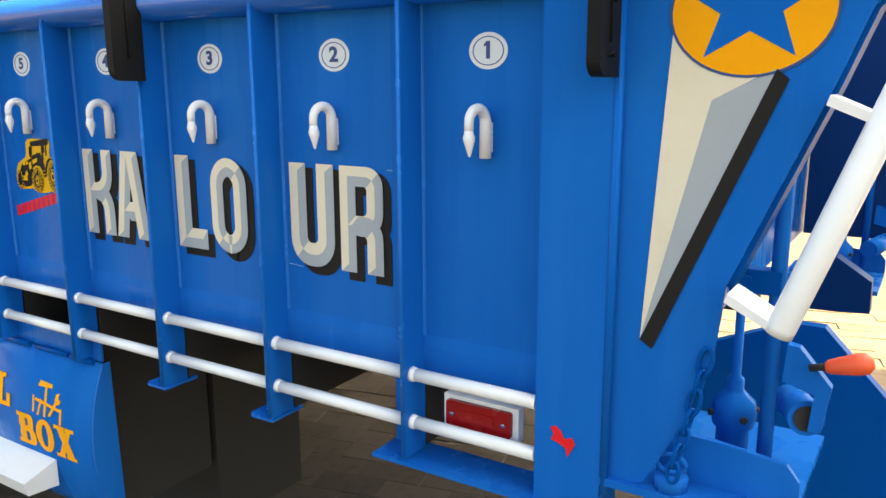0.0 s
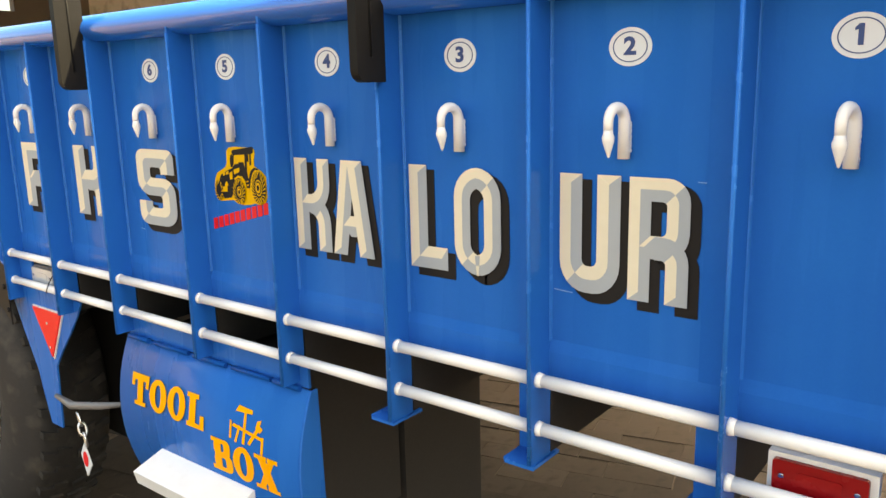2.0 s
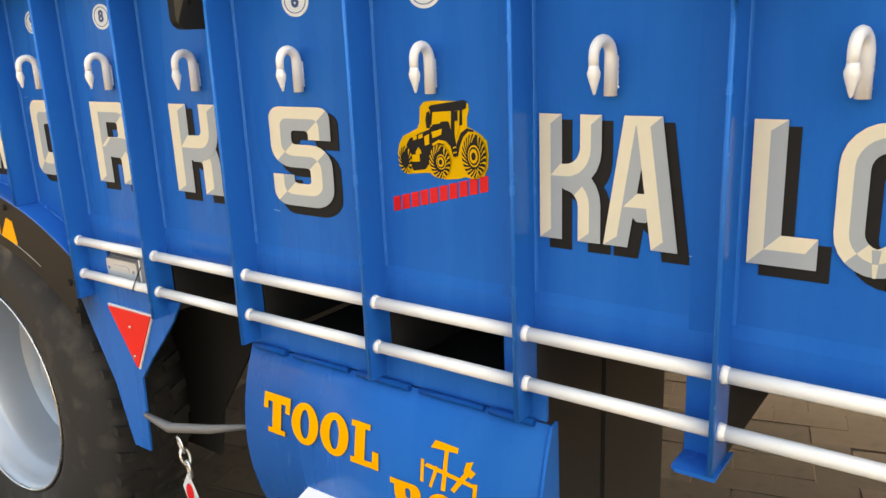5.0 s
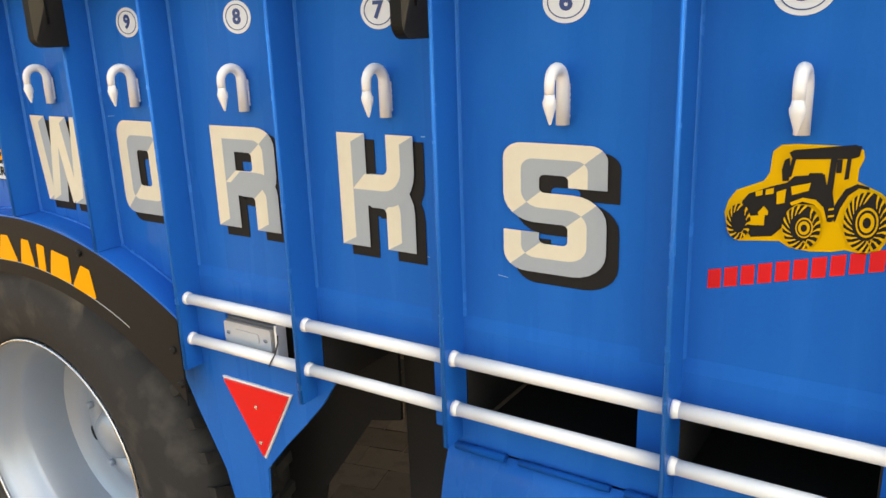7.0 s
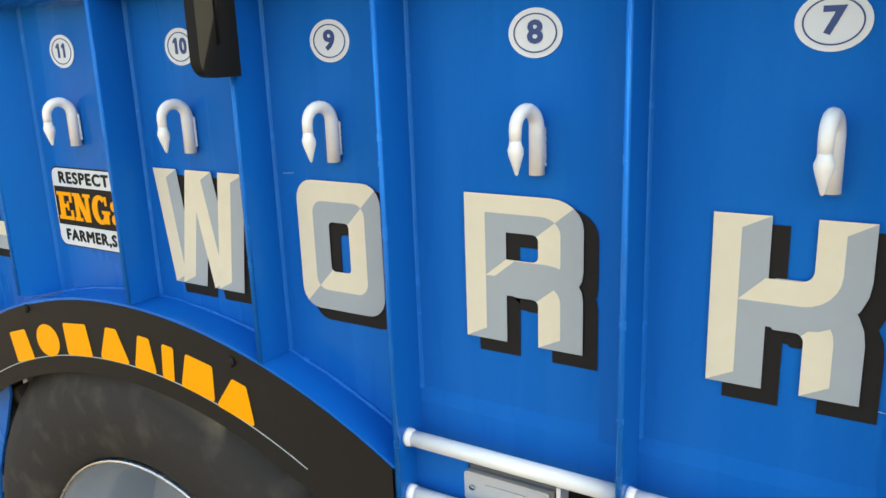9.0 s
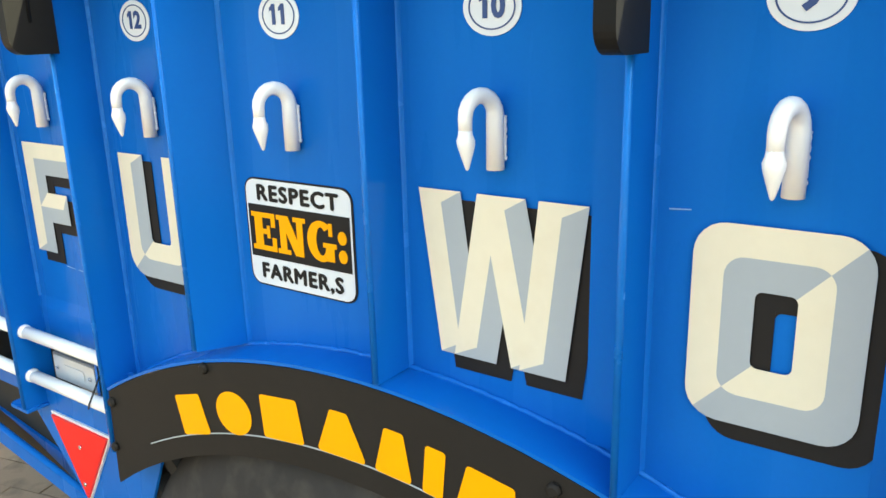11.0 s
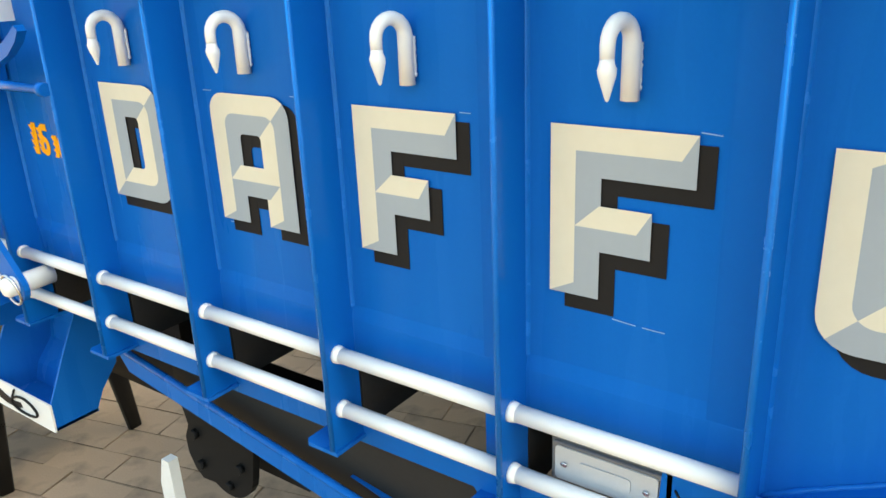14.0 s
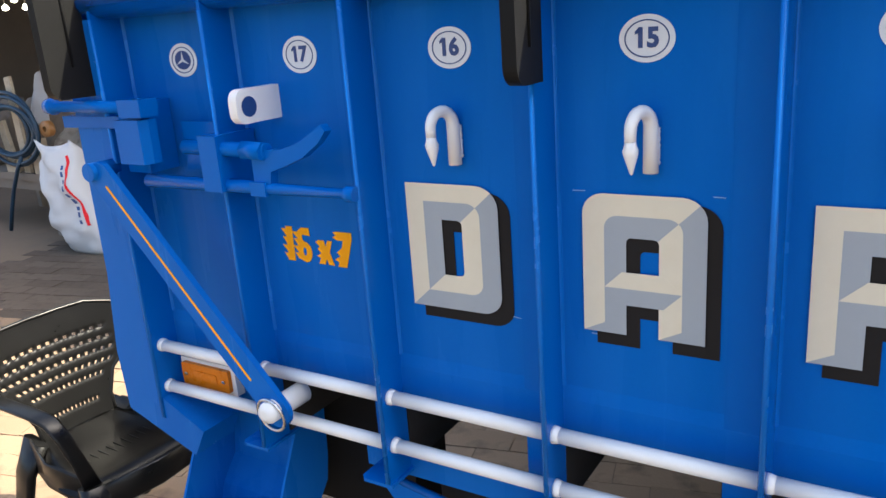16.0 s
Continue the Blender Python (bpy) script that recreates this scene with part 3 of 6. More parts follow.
weld_mesh = to_mesh("weld_bead", bm, WHITE)
HOOKS = [-0.166, -0.432, -0.697, -0.971, -1.244, -1.505, -1.764, -2.033, -2.296, -2.543, -2.794, -3.039, -3.286, -3.522, -3.765, -4.004]
HOOK_TURN = [-9, -9, -10, -10, 0, -1, -5, -11, -12, -15, -17, -18, -10, -15, -18, -18]
for i, (x, turn) in enumerate(zip(HOOKS, HOOK_TURN)):
    at = pose(x, 0, 1.3185 + 0.00025 * i, 0, 0, turn)
    h = part("rope_hook", hook_mesh, WHITE, trailer, "white steel rope hook with pointed tip", at)
    part("pointed_tip", tip_mesh, WHITE, h, "", at)
    part("weld_bead", weld_mesh, WHITE, h, "", at)

DISCS = [-0.169, -0.432, -0.700, -0.979, -1.254, -1.506, -1.775, -2.040, -2.300, -2.553, -2.811, -3.057, -3.299, -3.538, -3.775, -4.010, -4.241, -4.466]
disc_mesh = to_mesh("number_disc", ellipse_plate(B(), 0, 0, 0.0292, 0.0240, -0.0012, -0.0002), STICKER)
ring_mesh = to_mesh("printed_ring", ellipse_ring(B(), 0.0235, 0.0190, 0.0013, -0.0018, -0.0013), NAVY)
for i, x in enumerate(DISCS):
    at = Matrix.Translation((x, 0, 1.459))
    d = part("number_disc", disc_mesh, STICKER, trailer, "white oval sticker with a navy number", at)
    part("printed_ring", ring_mesh, NAVY, d, "", at)
    if i < 17:
        me = text_mesh("number", str(i + 1), 0.030 if i < 9 else 0.027, NAVY, 0.0011, 1.0, 1.12 if i < 9 else 0.98)
        num = part("number", me, NAVY, d, "", Matrix.Translation((x, -0.0018, 1.459)))
        xs, zt = [v.co.x for v in me.vertices], max(v.co.z for v in me.vertices)
        for xf in ([min(xs)] if "1" in str(i + 1) else []) + ([max(xs) - 0.0046] if i == 10 else []):
            flag = poly_prism(B(), [(xf + 0.001, zt), (xf + 0.001, zt - 0.0055), (xf - 0.0034, zt - 0.0072), (xf - 0.0034, zt - 0.0040)], "y", -0.0002, 0.0002)
            part("serif", flag, NAVY, num, "", Matrix.Translation((x, -0.0018, 1.459)))
    else:
        bm = ellipse_plate(B(), 0, 0, 0.0165, 0.0135, -0.0018, -0.0013)
        part("printed_emblem", bm, NAVY, d, "", at)
        bm = B()
        for a in (90, 210, 330):
            c, s = math.cos(radians(a)), math.sin(radians(a))
            poly_prism(bm, [(0.0026 * s, -0.0022 * c), (0.0155 * c, 0.0127 * s), (-0.0026 * s, 0.0022 * c)], "y", -0.0024, -0.0019)
        part("emblem_spokes", bm, STICKER, d, "", at)

for k, x in ((0, 0.022), (3, X[3] + 0.006), (6, X[6] - 0.012), (9, X[9] + 0.002), (12, X[12] + 0.002), (15, X[15] + 0.002), (18, X[18] - 0.03)):
    bm = B()
    lo, out = (0.008, 0.013) if k == 18 else (0.0, 0.0)
    poly_prism(bm, [(-0.052, 1.423 - lo), (-0.052, 1.66), (-0.112 - out, 1.66)] + arc(-0.092 - out, 1.443 - lo, 0.020, 180, 270, 7), "x", x - 0.008, x + 0.008)
    chamfer(bm, 0.003, 2)
    s = part("rubber_stop", bm, DARK, trailer, "black plastic pad on the rim")
    bm = B()
    tube(bm, [(x + 0.0085, -0.083, 1.46), (x + 0.0088, -0.083, 1.66)], 0.0022, 6)
    part("seam", bm, DARK, s)
    for z in ((1.446, 1.505) if k == 0 else ()):
        part("clip", tube(B(), [(x + 0.008, -0.088, z), (x + 0.013, -0.084, z + 0.004), (x + 0.011, -0.078, z)], 0.0022, 6), DARK, s)

# ---- painted prism letters ----
HI = 0.1650
BASE = 1.1305
HIP = 0.0125


def offset_line(pts, closed, w):
    """Left and right borders of a stroke, mitred."""
    n = len(pts)
    out = []
    for side in (1, -1):
        row = []
        for i in range(n):
            p = Vector(pts[i])
            dirs = []
            if closed or i > 0:
                dirs.append((p - Vector(pts[i - 1])).normalized())
            if closed or i < n - 1:
                dirs.append((Vector(pts[(i + 1) % n]) - p).normalized())
            nm = [Vector((-d.y, d.x)) for d in dirs]
            m = nm[0] if len(nm) == 1 else (nm[0] + nm[1]).normalized()
            k = 1.0 if len(nm) == 1 else max(0.35, m.dot(nm[0]))
            row.append(p + m * (side * w / 2 / k))
        out.append(row)
    return out


def fillet(pts, radii, n=6):
    """Round the corners of a line with true arcs."""
    out = [Vector(pts[0])]
    for i in range(1, len(pts) - 1):
        p, r = Vector(pts[i]), radii[i]
        if r <= 0:
            out.append(p)
            continue
        a, b = (Vector(pts[i - 1]) - p).normalized(), (Vector(pts[i + 1]) - p).normalized()
        half = math.acos(max(-1, min(1, a.dot(b)))) / 2
        c = p + (a + b).normalized() * (r / math.sin(half))
        p0, p1 = p + a * (r / math.tan(half)), p + b * (r / math.tan(half))
        v0, v1 = p0 - c, p1 - c
        t0 = math.atan2(v0.y, v0.x)
        dt = (math.atan2(v1.y, v1.x) - t0 + math.pi) % (2 * math.pi) - math.pi
        out += [c + Vector((math.cos(t0 + dt * k / n), math.sin(t0 + dt * k / n))) * r for k in range(n + 1)]
    out.append(Vector(pts[-1]))
    return out


def stroke(sheets, pts, w, level, closed=False, start="hip", end="hip", R=0.0, left_shade=False, sx=1.0, drop=0.0150, plumb=False):
    """One prism stroke: the flank that looks up or left goes to the light sheet, the other to the shaded one, and a copy is thrown down
    to the right as shadow. R: outer radius of each corner. sx: how much wider uprights are than bars. plumb: ends cut level."""
    light, shade, shadow = sheets
    pts = [Vector((p[0] / sx, p[1])) for p in pts]
    n0 = len(pts)
    R = R if isinstance(R, (list, tuple)) else [R] * n0
    raw = offset_line(pts, closed, w)
    turn = []
    for i in range(n0):
        if not closed and i in (0, n0 - 1):
            turn.append(0)
            continue
        a, b = pts[i] - pts[i - 1], pts[(i + 1) % n0] - pts[i]
        turn.append(1 if a.x * b.y - a.y * b.x > 0 else -1)
    ri = [max(0.006, r - w * 0.9) if r > 0 else 0.0 for r in R]

    def rounded_line(line, rad):
        if closed:
            return fillet([line[-1]] + list(line) + [line[0]], [0] + rad + [0])[1:-1]
        return fillet(list(line), rad)
    left = rounded_line(raw[0], [ri[i] if turn[i] > 0 else R[i] for i in range(n0)])
    right = rounded_line(raw[1], [R[i] if turn[i] > 0 else ri[i] for i in range(n0)])
    mid = rounded_line(pts, [(R[i] + ri[i]) / 2 for i in range(n0)])
    if not closed:
        d0, d1 = (pts[1] - pts[0]).normalized(), (pts[-1] - pts[-2]).normalized()
        if plumb:
            up = Vector((w / 2, 0)) * (1 if d0.y < 0 else -1)
            left, right = [p + up for p in pts], [p - up for p in pts]
        if start == "hip":
            mid[0] = mid[0] + d0 * HIP
        elif start == "v":
            left[0], right[0] = left[0] + d0 * w / 2, right[0] + d0 * w / 2
        if end == "hip":
            mid[-1] = mid[-1] - d1 * HIP
        elif end == "v":
            left[-1], right[-1] = left[-1] - d1 * w / 2, right[-1] - d1 * w / 2
    y = -0.0034 - 0.0004 * level

    def face(poly, nrm, i=0, dark=False):
        tgt = light if (nrm.y - nrm.x) > 0.02 and not dark else shade
        poly_prism(tgt, [(p.x * sx, p.y) for p in poly], "y", y - 0.00002 * i, y + 0.0002)
        for k, (du, dv) in enumerate(((drop, -drop), (drop, -0.55 * drop))):
            poly_prism(shadow, [(p.x * sx + du, p.y + dv) for p in poly], "y", -0.0012 - 0.00004 * level - 0.0002 * k, -0.0008)
    n = len(mid)
    for i in range(n if closed else n - 1):
        j = (i + 1) % n
        dl, dr = left[j] - left[i], right[j] - right[i]
        dd = dl + dr
        if dd.length < 1e-7:
            continue
        dd.normalize()
        nl = Vector((-dd.y, dd.x))
        face([mid[i], mid[j], left[j], left[i]], nl, i, left_shade)
        face([mid[i], mid[j], right[j], right[i]], -nl, i)
    if not closed:
        if start == "hip":
            face([left[0], mid[0], right[0]], -d0)
        if end == "hip":
            face([left[-1], mid[-1], right[-1]], d1)


def letter(ch, x0, x1, w, sx):
    """A block capital between x0 and x1: w is the height of its bars, w * sx the width of its uprights."""
    sheets = (B(), B(), B())
    W, H, a, u = x1 - x0, HI, w / 2, w * sx / 2
    slim = u < 0.02
    S = lambda pts, lv, **k: stroke(sheets, pts, k.pop("w", w), lv, sx=k.pop("sx", sx), drop=0.0135 if slim else 0.0152, **k)
    if ch == "D":
        S([(u, a), (u, H - a), (W - u, H - a), (W - u, a)], 0, closed=True, R=[0, 0, 0.028, 0.024])
    elif ch == "O":
        r = 0.046 if slim else 0.026
        S([(u, a), (u, H - a), (W - u, H - a), (W - u, a)], 0, closed=True, R=r)
    elif ch == "A":
        S([(u, 0), (u, H - a), (W - u, H - a), (W - u, 0)], 0, R=[0, 0.024, 0.026, 0])
        S([(u, 0.340 * H), (W - u, 0.340 * H)], 1, start="v", end="v", w=w * 0.80)
    elif ch == "a":
        S([(0.042, H), (0.016, 0)], 0, w=0.033, plumb=True)
        S([(0.057, H), (0.0805, 0)], 2, w=0.034, plumb=True)
        S([(0.026, 0.315 * H), (0.074, 0.315 * H)], 1, start="v", end="v", w=0.036)
    elif ch == "F":
        S([(u, 0), (u, H - a), (W, H - a)], 0)
        S([(u, 0.425 * H), (0.730 * W, 0.425 * H)], 1, start="v", w=w * 0.95)
    elif ch == "U":
        r = 0.044 if slim else 0.032
        S([(u, H), (u, a), (W - u, a), (W - u, H)], 0, R=[0, r, r, 0])
    elif ch == "W":
        S([(0.0245, H), (0.0465, 0)], 0, plumb=True)
        S([(0.0910, H), (0.0625, 0)], 1, plumb=True)
        S([(0.0940, H), (0.1270, 0)], 2, plumb=True)
        S([(0.1555, H), (0.1360, 0)], 3, plumb=True)
    elif ch == "R":
        S([(u, 0), (u, H - a), (W - u, H - a), (W - u, 0.450 * H), (u, 0.450 * H)], 0, end="v", R=[0, 0, 0.030, 0.036, 0])
        S([(u * 1.4, 0.445 * H), (W - u, 0.445 * H), (W - u, 0)], 1, start="v", R=[0, 0.034, 0], left_shade=True)
    elif ch == "K":
        S([(u, 0), (u, H)], 0)
        S([(u, 0.515 * H), (W - u * 0.88, 0.515 * H), (W - u * 0.88, H)], 2, start="v", R=[0, 0.052, 0], w=w * 0.90)
        S([(u * 1.3, 0.510 * H), (W - u, 0.510 * H), (W - u, 0)], 1, start="v", R=[0, 0.052, 0], left_shade=True, w=w * 0.97)
    elif ch == "S":
        S([(W - u, 0.680 * H), (W - u, H - a), (u, H - a), (u, 0.512 * H), (W - u, 0.512 * H), (W - u, a), (u, a), (u, 0.318 * H)], 0, R=[0, 0.018, 0.020, 0.034, 0.034, 0.034, 0.024, 0], start="flat", end="flat")
    elif ch == "L":
        S([(u, H), (u, a), (W, a)], 0)
    at = Matrix.Translation((x0, 0, BASE))
    sp = part("painted_letter", sheets[2], BLACKP, trailer, "cream and grey block letter painted with black shadow", at)
    part("light_flank", sheets[0], CREAM, sp, "cream flanks", at)
    part("shaded_flank", sheets[1], GREY, sp, "grey flanks", at)


for ch, x0, x1, w, sx in (("D", -4.088, -3.956, 0.0460, 1.12), ("A", -3.848, -3.709, 0.0490, 1.04), ("F", -3.608, -3.4715, 0.0465, 1.10), ("F", -3.365, -3.228, 0.0465, 1.10), ("U", -3.126, -2.983, 0.0500, 1.03),
                          ("W", -2.636, -2.457, 0.0480, 1.0), ("O", -2.368, -2.239, 0.0510, 0.96), ("R", -2.125, -1.986, 0.0405, 1.25), ("K", -1.860, -1.727, 0.0505, 1.0), ("S", -1.589, -1.450, 0.0385, 1.30),
                          ("K", -1.074, -0.986, 0.0355, 0.92), ("a", -0.982, -0.885, 0.0340, 1.0), ("L", -0.804, -0.729, 0.0360, 1.0), ("O", -0.715, -0.629, 0.0310, 0.97), ("U", -0.530, -0.439, 0.0380, 0.90), ("R", -0.427, -0.3445, 0.0305, 1.0)):
    letter(ch, x0, x1, w, sx)

# rectangular notice
sg = part("notice_sticker", poly_prism(B(), rounded(-2.888, -2.7235, 1.1565, 1.2845, 0.016), "y", -0.0012, -0.0004), BLACKP, trailer, "black and white notice sticker with amber lettering")
part("white_field", poly_prism(B(), rounded(-2.8855, -2.726, 1.1585, 1.2825, 0.014), "y", -0.0018, -0.0013), STICKER, sg)
part("black_field", poly_prism(B(), [(-2.883, 1.1915), (-2.7285, 1.1915), (-2.7285, 1.2535), (-2.883, 1.2535)], "y", -0.0024, -0.0019), BLACKP, sg)
part("lettering", slab_mesh("lettering", "ENG:", 0.0445, YELLOW, 0.05), YELLOW, sg, "", Matrix.Translation((-2.8055, -0.0025, 1.2225)))
for word, z, wide in (("RESPECT", 1.2670, 0.122), ("FARMER,S", 1.1745, 0.124)):
    me = text_mesh("lettering", word, 0.0250, BLACKP, 0.0, 1.14, 1.1)
    xs = [v.co.x for v in me.vertices]
    me.transform(Matrix.Diagonal((wide / (max(xs) - min(xs)), 1, 1, 1)))
    copies = bmesh.new()
    for dx, dz in ((-0.0012, 0.0), (0.0012, 0.0003), (0.0, 0.0010), (0.0, -0.0010)):
        n0 = len(copies.verts)
        copies.from_mesh(me)
        bmesh.ops.translate(copies, verts=list(copies.verts)[n0:], vec=(dx, dx * 0.05 - dz * 0.07, dz))
    part("lettering", copies, BLACKP, sg, "", Matrix.Translation((-2.8055, -0.0024, z)))

# size mark
def flames(xs, z0, z1, lean):
    """Ragged left edge of a racing-style digit."""
    out, n = [], 4
    for i in range(n):
        z = z0 + (z1 - z0) * (i + 0.5) / n
        out += [(xs + lean * (i + 0.1) / n, z0 + (z1 - z0) * i / n), (xs - 0.0065 - 0.002 * (i % 2) + lean * (i + 0.5) / n, z + 0.004), (xs + 0.001 + lean * (i + 0.7) / n, z + 0.0035)]
    return out


mark = part("size_mark", poly_prism(B(), flames(-4.307, 1.169, 1.218, 0.0) + [(-4.307, 1.2195), (-4.2945, 1.2195), (-4.2945, 1.168), (-4.307, 1.168)], "y", -0.0012, -0.0004), YELLOW, trailer, "amber painted size lettering")
six = [(-4.2735 + 0.0125 * math.cos(radians(q)), 1.183 + 0.0155 * math.sin(radians(q))) for q in range(-90, 91, 18)]
part("digit", poly_prism(B(), [(-4.2855, 1.172)] + six + [(-4.277, 1.2015), (-4.277, 1.209), (-4.262, 1.208), (-4.263, 1.2195), (-4.277, 1.2195), (-4.2845, 1.214)] + flames(-4.2865, 1.172, 1.214, 0.0)[::-1], "y", -0.0012, -0.0004), YELLOW, mark)
part("digit_hole", ellipse_plate(B(), -4.2735, 1.184, 0.0028, 0.006, -0.0016, -0.0011, 16), BLUE, mark)
part("digit", poly_prism(B(), [(-4.2475, 1.2035), (-4.2375, 1.2035), (-4.2345, 1.194), (-4.231, 1.2035), (-4.2225, 1.2035), (-4.2285, 1.186), (-4.2215, 1.168), (-4.2315, 1.168), (-4.2350, 1.177), (-4.2385, 1.168), (-4.2500, 1.168), (-4.2455, 1.176), (-4.2520, 1.180), (-4.2435, 1.184), (-4.2500, 1.190), (-4.2455, 1.194), (-4.2525, 1.200)], "y", -0.0012, -0.0004), YELLOW, mark)
part("digit", poly_prism(B(), [(-4.2135, 1.2185), (-4.1865, 1.2185), (-4.1865, 1.209), (-4.1995, 1.167), (-4.2150, 1.167), (-4.2125, 1.174), (-4.2195, 1.177), (-4.2095, 1.183), (-4.2150, 1.188), (-4.2055, 1.195), (-4.2025, 1.206), (-4.2135, 1.206), (-4.2205, 1.210), (-4.2135, 1.213), (-4.2195, 1.217)], "y", -0.0012, -0.0004), YELLOW, mark)

# tractor sticker and the bars of its unreadable-by-rule line
U = lambda pts: [(-1.316 + 0.161 * u, 1.197 + 0.112 * v) for u, v in pts]
st = part("tractor_sticker", poly_prism(B(), U([(0.0, 0.30), (0.02, 0.42), (0.07, 0.53), (0.24, 0.64), (0.27, 0.72), (0.28, 0.92), (0.33, 0.985), (0.42, 1.0), (0.75, 1.0), (0.80, 0.97), (0.81, 0.90), (0.785, 0.80), (0.785, 0.69), (0.92, 0.60), (0.985, 0.52), (1.0, 0.35), (0.99, 0.20), (0.95, 0.08), (0.86, 0.03), (0.75, 0.05), (0.68, 0.02), (0.55, 0.0), (0.42, 0.02), (0.36, 0.07), (0.22, 0.05), (0.10, 0.03), (0.03, 0.10)]), "y", -0.0010, -0.0003), TRACTORY, trailer, "amber tractor-shaped sticker with black drawing")
drawing = [[(0.112, 0.428), (0.150, 0.506), (0.285, 0.590), (0.379, 0.635), (0.421, 0.700), (0.596, 0.736), (0.612, 0.644), (0.651, 0.572), (0.677, 0.395), (0.662, 0.292), (0.625, 0.307), (0.603, 0.390), (0.545, 0.446), (0.449, 0.444), (0.393, 0.363), (0.370, 0.200), (0.313, 0.111), (0.182, 0.082), (0.138, 0.161), (0.102, 0.282)],
           [(0.647, 0.336), (0.677, 0.486), (0.721, 0.612), (0.785, 0.668), (0.850, 0.648), (0.855, 0.622), (0.797, 0.630), (0.742, 0.558), (0.703, 0.436), (0.682, 0.306)],
           [(0.379, 0.916), (0.407, 0.943), (0.759, 1.016), (0.785, 0.976), (0.776, 0.910), (0.738, 0.889), (0.403, 0.855)], [(0.379, 0.689), (0.403, 0.693), (0.421, 0.858), (0.398, 0.862)], [(0.612, 0.565), (0.651, 0.572), (0.660, 0.891), (0.625, 0.885)], [(0.708, 0.697), (0.734, 0.708), (0.738, 0.896), (0.716, 0.893)],
           [(0.351, 0.648), (0.389, 0.654), (0.393, 0.764), (0.384, 0.870), (0.356, 0.848), (0.342, 0.755)], [(0.751, 0.913), (0.781, 0.918), (0.789, 1.006), (0.755, 1.008)], [(0.660, 0.754), (0.690, 0.759), (0.690, 0.881), (0.660, 0.876)], [(0.499, 0.705), (0.589, 0.720), (0.585, 0.748), (0.509, 0.739)]]
for i, q in enumerate(drawing):
    part("tractor_drawing", poly_prism(B(), U(q), "y", -0.0015 - 0.00008 * i, -0.0011), BLACKP, st)
marks = [[(0.192, 0.532), (0.236, 0.553), (0.236, 0.503), (0.197, 0.485)],
         [(0.256, 0.556), (0.304, 0.579), (0.304, 0.525), (0.256, 0.506)],
         [(0.323, 0.542), (0.379, 0.577), (0.375, 0.446), (0.328, 0.424)],
         [(0.407, 0.603), (0.522, 0.651), (0.513, 0.578), (0.417, 0.525)],
         [(0.153, 0.287), (0.260, 0.312), (0.260, 0.211), (0.157, 0.201)],
         [(0.217, 0.333), (0.251, 0.397), (0.280, 0.351), (0.280, 0.315), (0.222, 0.305)],
         [(0.407, 0.452), (0.483, 0.508), (0.558, 0.498), (0.607, 0.434), (0.634, 0.309), (0.616, 0.299), (0.594, 0.396), (0.549, 0.454), (0.483, 0.472), (0.421, 0.425)],
         [(0.638, 0.425), (0.669, 0.437), (0.669, 0.419), (0.638, 0.407)],
         [(0.638, 0.360), (0.673, 0.373), (0.673, 0.355), (0.638, 0.342)],
         [(0.638, 0.295), (0.673, 0.308), (0.673, 0.290), (0.638, 0.277)],
         [(0.660, 0.609), (0.708, 0.682), (0.695, 0.622), (0.669, 0.546)]]
for q in marks:
    part("yellow_mark", poly_prism(B(), U(q), "y", -0.0028, -0.0023), TRACTORY, st)
# drawn wheels: black tyre, slanted lugs, hub rings
for cu, cv, ru, rv, hu, hr, lugs in ((0.098, 0.225, 0.078, 0.178, 0.02, 0.0, 14), (0.490, 0.228, 0.114, 0.212, 0.018, 0.46, 18), (0.856, 0.330, 0.126, 0.275, 0.006, 0.50, 22)):
    (cx, cz), = U([(cu, cv)])
    drawn = part("drawn_tyre", ellipse_plate(B(), cx, cz, 0.161 * ru, 0.112 * rv, -0.0034, -0.0029, 32), BLACKP, st)
    for i in range(lugs):
        t = 2 * math.pi * i / lugs
        w, turn_ = 0.42 * 2 * math.pi / lugs, 0.42 if math.cos(t) < 0.25 else -0.30
        q = [(cu + ru * r * math.cos(t + dt), cv + rv * r * math.sin(t + dt)) for r, dt in ((0.62, turn_), (0.80, turn_ * 0.35), (1.02, -w * 0.5), (1.02, w * 0.5), (0.82, turn_ * 0.35 + w * 0.8), (0.62, turn_ + w * 0.6))]
        part("drawn_lug", poly_prism(B(), U(q), "y", -0.0039, -0.0035), TRACTORY, drawn)
    for k, (f, m_) in enumerate(((1.0, TRACTORY), (0.84, BLACKP), (0.66, TRACTORY), (0.36, BLACKP)) if hr else ()):
        part("drawn_hub", ellipse_plate(B(), cx + 0.161 * hu, cz, 0.161 * ru * hr * f, 0.112 * rv * hr * f, -0.0044 - 0.0005 * k, -0.0040 - 0.0005 * k, 24), m_, drawn)
for i in range(10):
    x, z = -1.3225 + 0.0176 * i, 1.1535 + 0.00456 * i
    bm = poly_prism(B(), [(x - 0.0070, z - 0.0128), (x + 0.0070, z - 0.0096), (x + 0.0070, z + 0.0128), (x - 0.0070, z + 0.0096)], "y", -0.0010, -0.0004)
    part("red_bar", bm, REDP, trailer, "plain red painted bar")

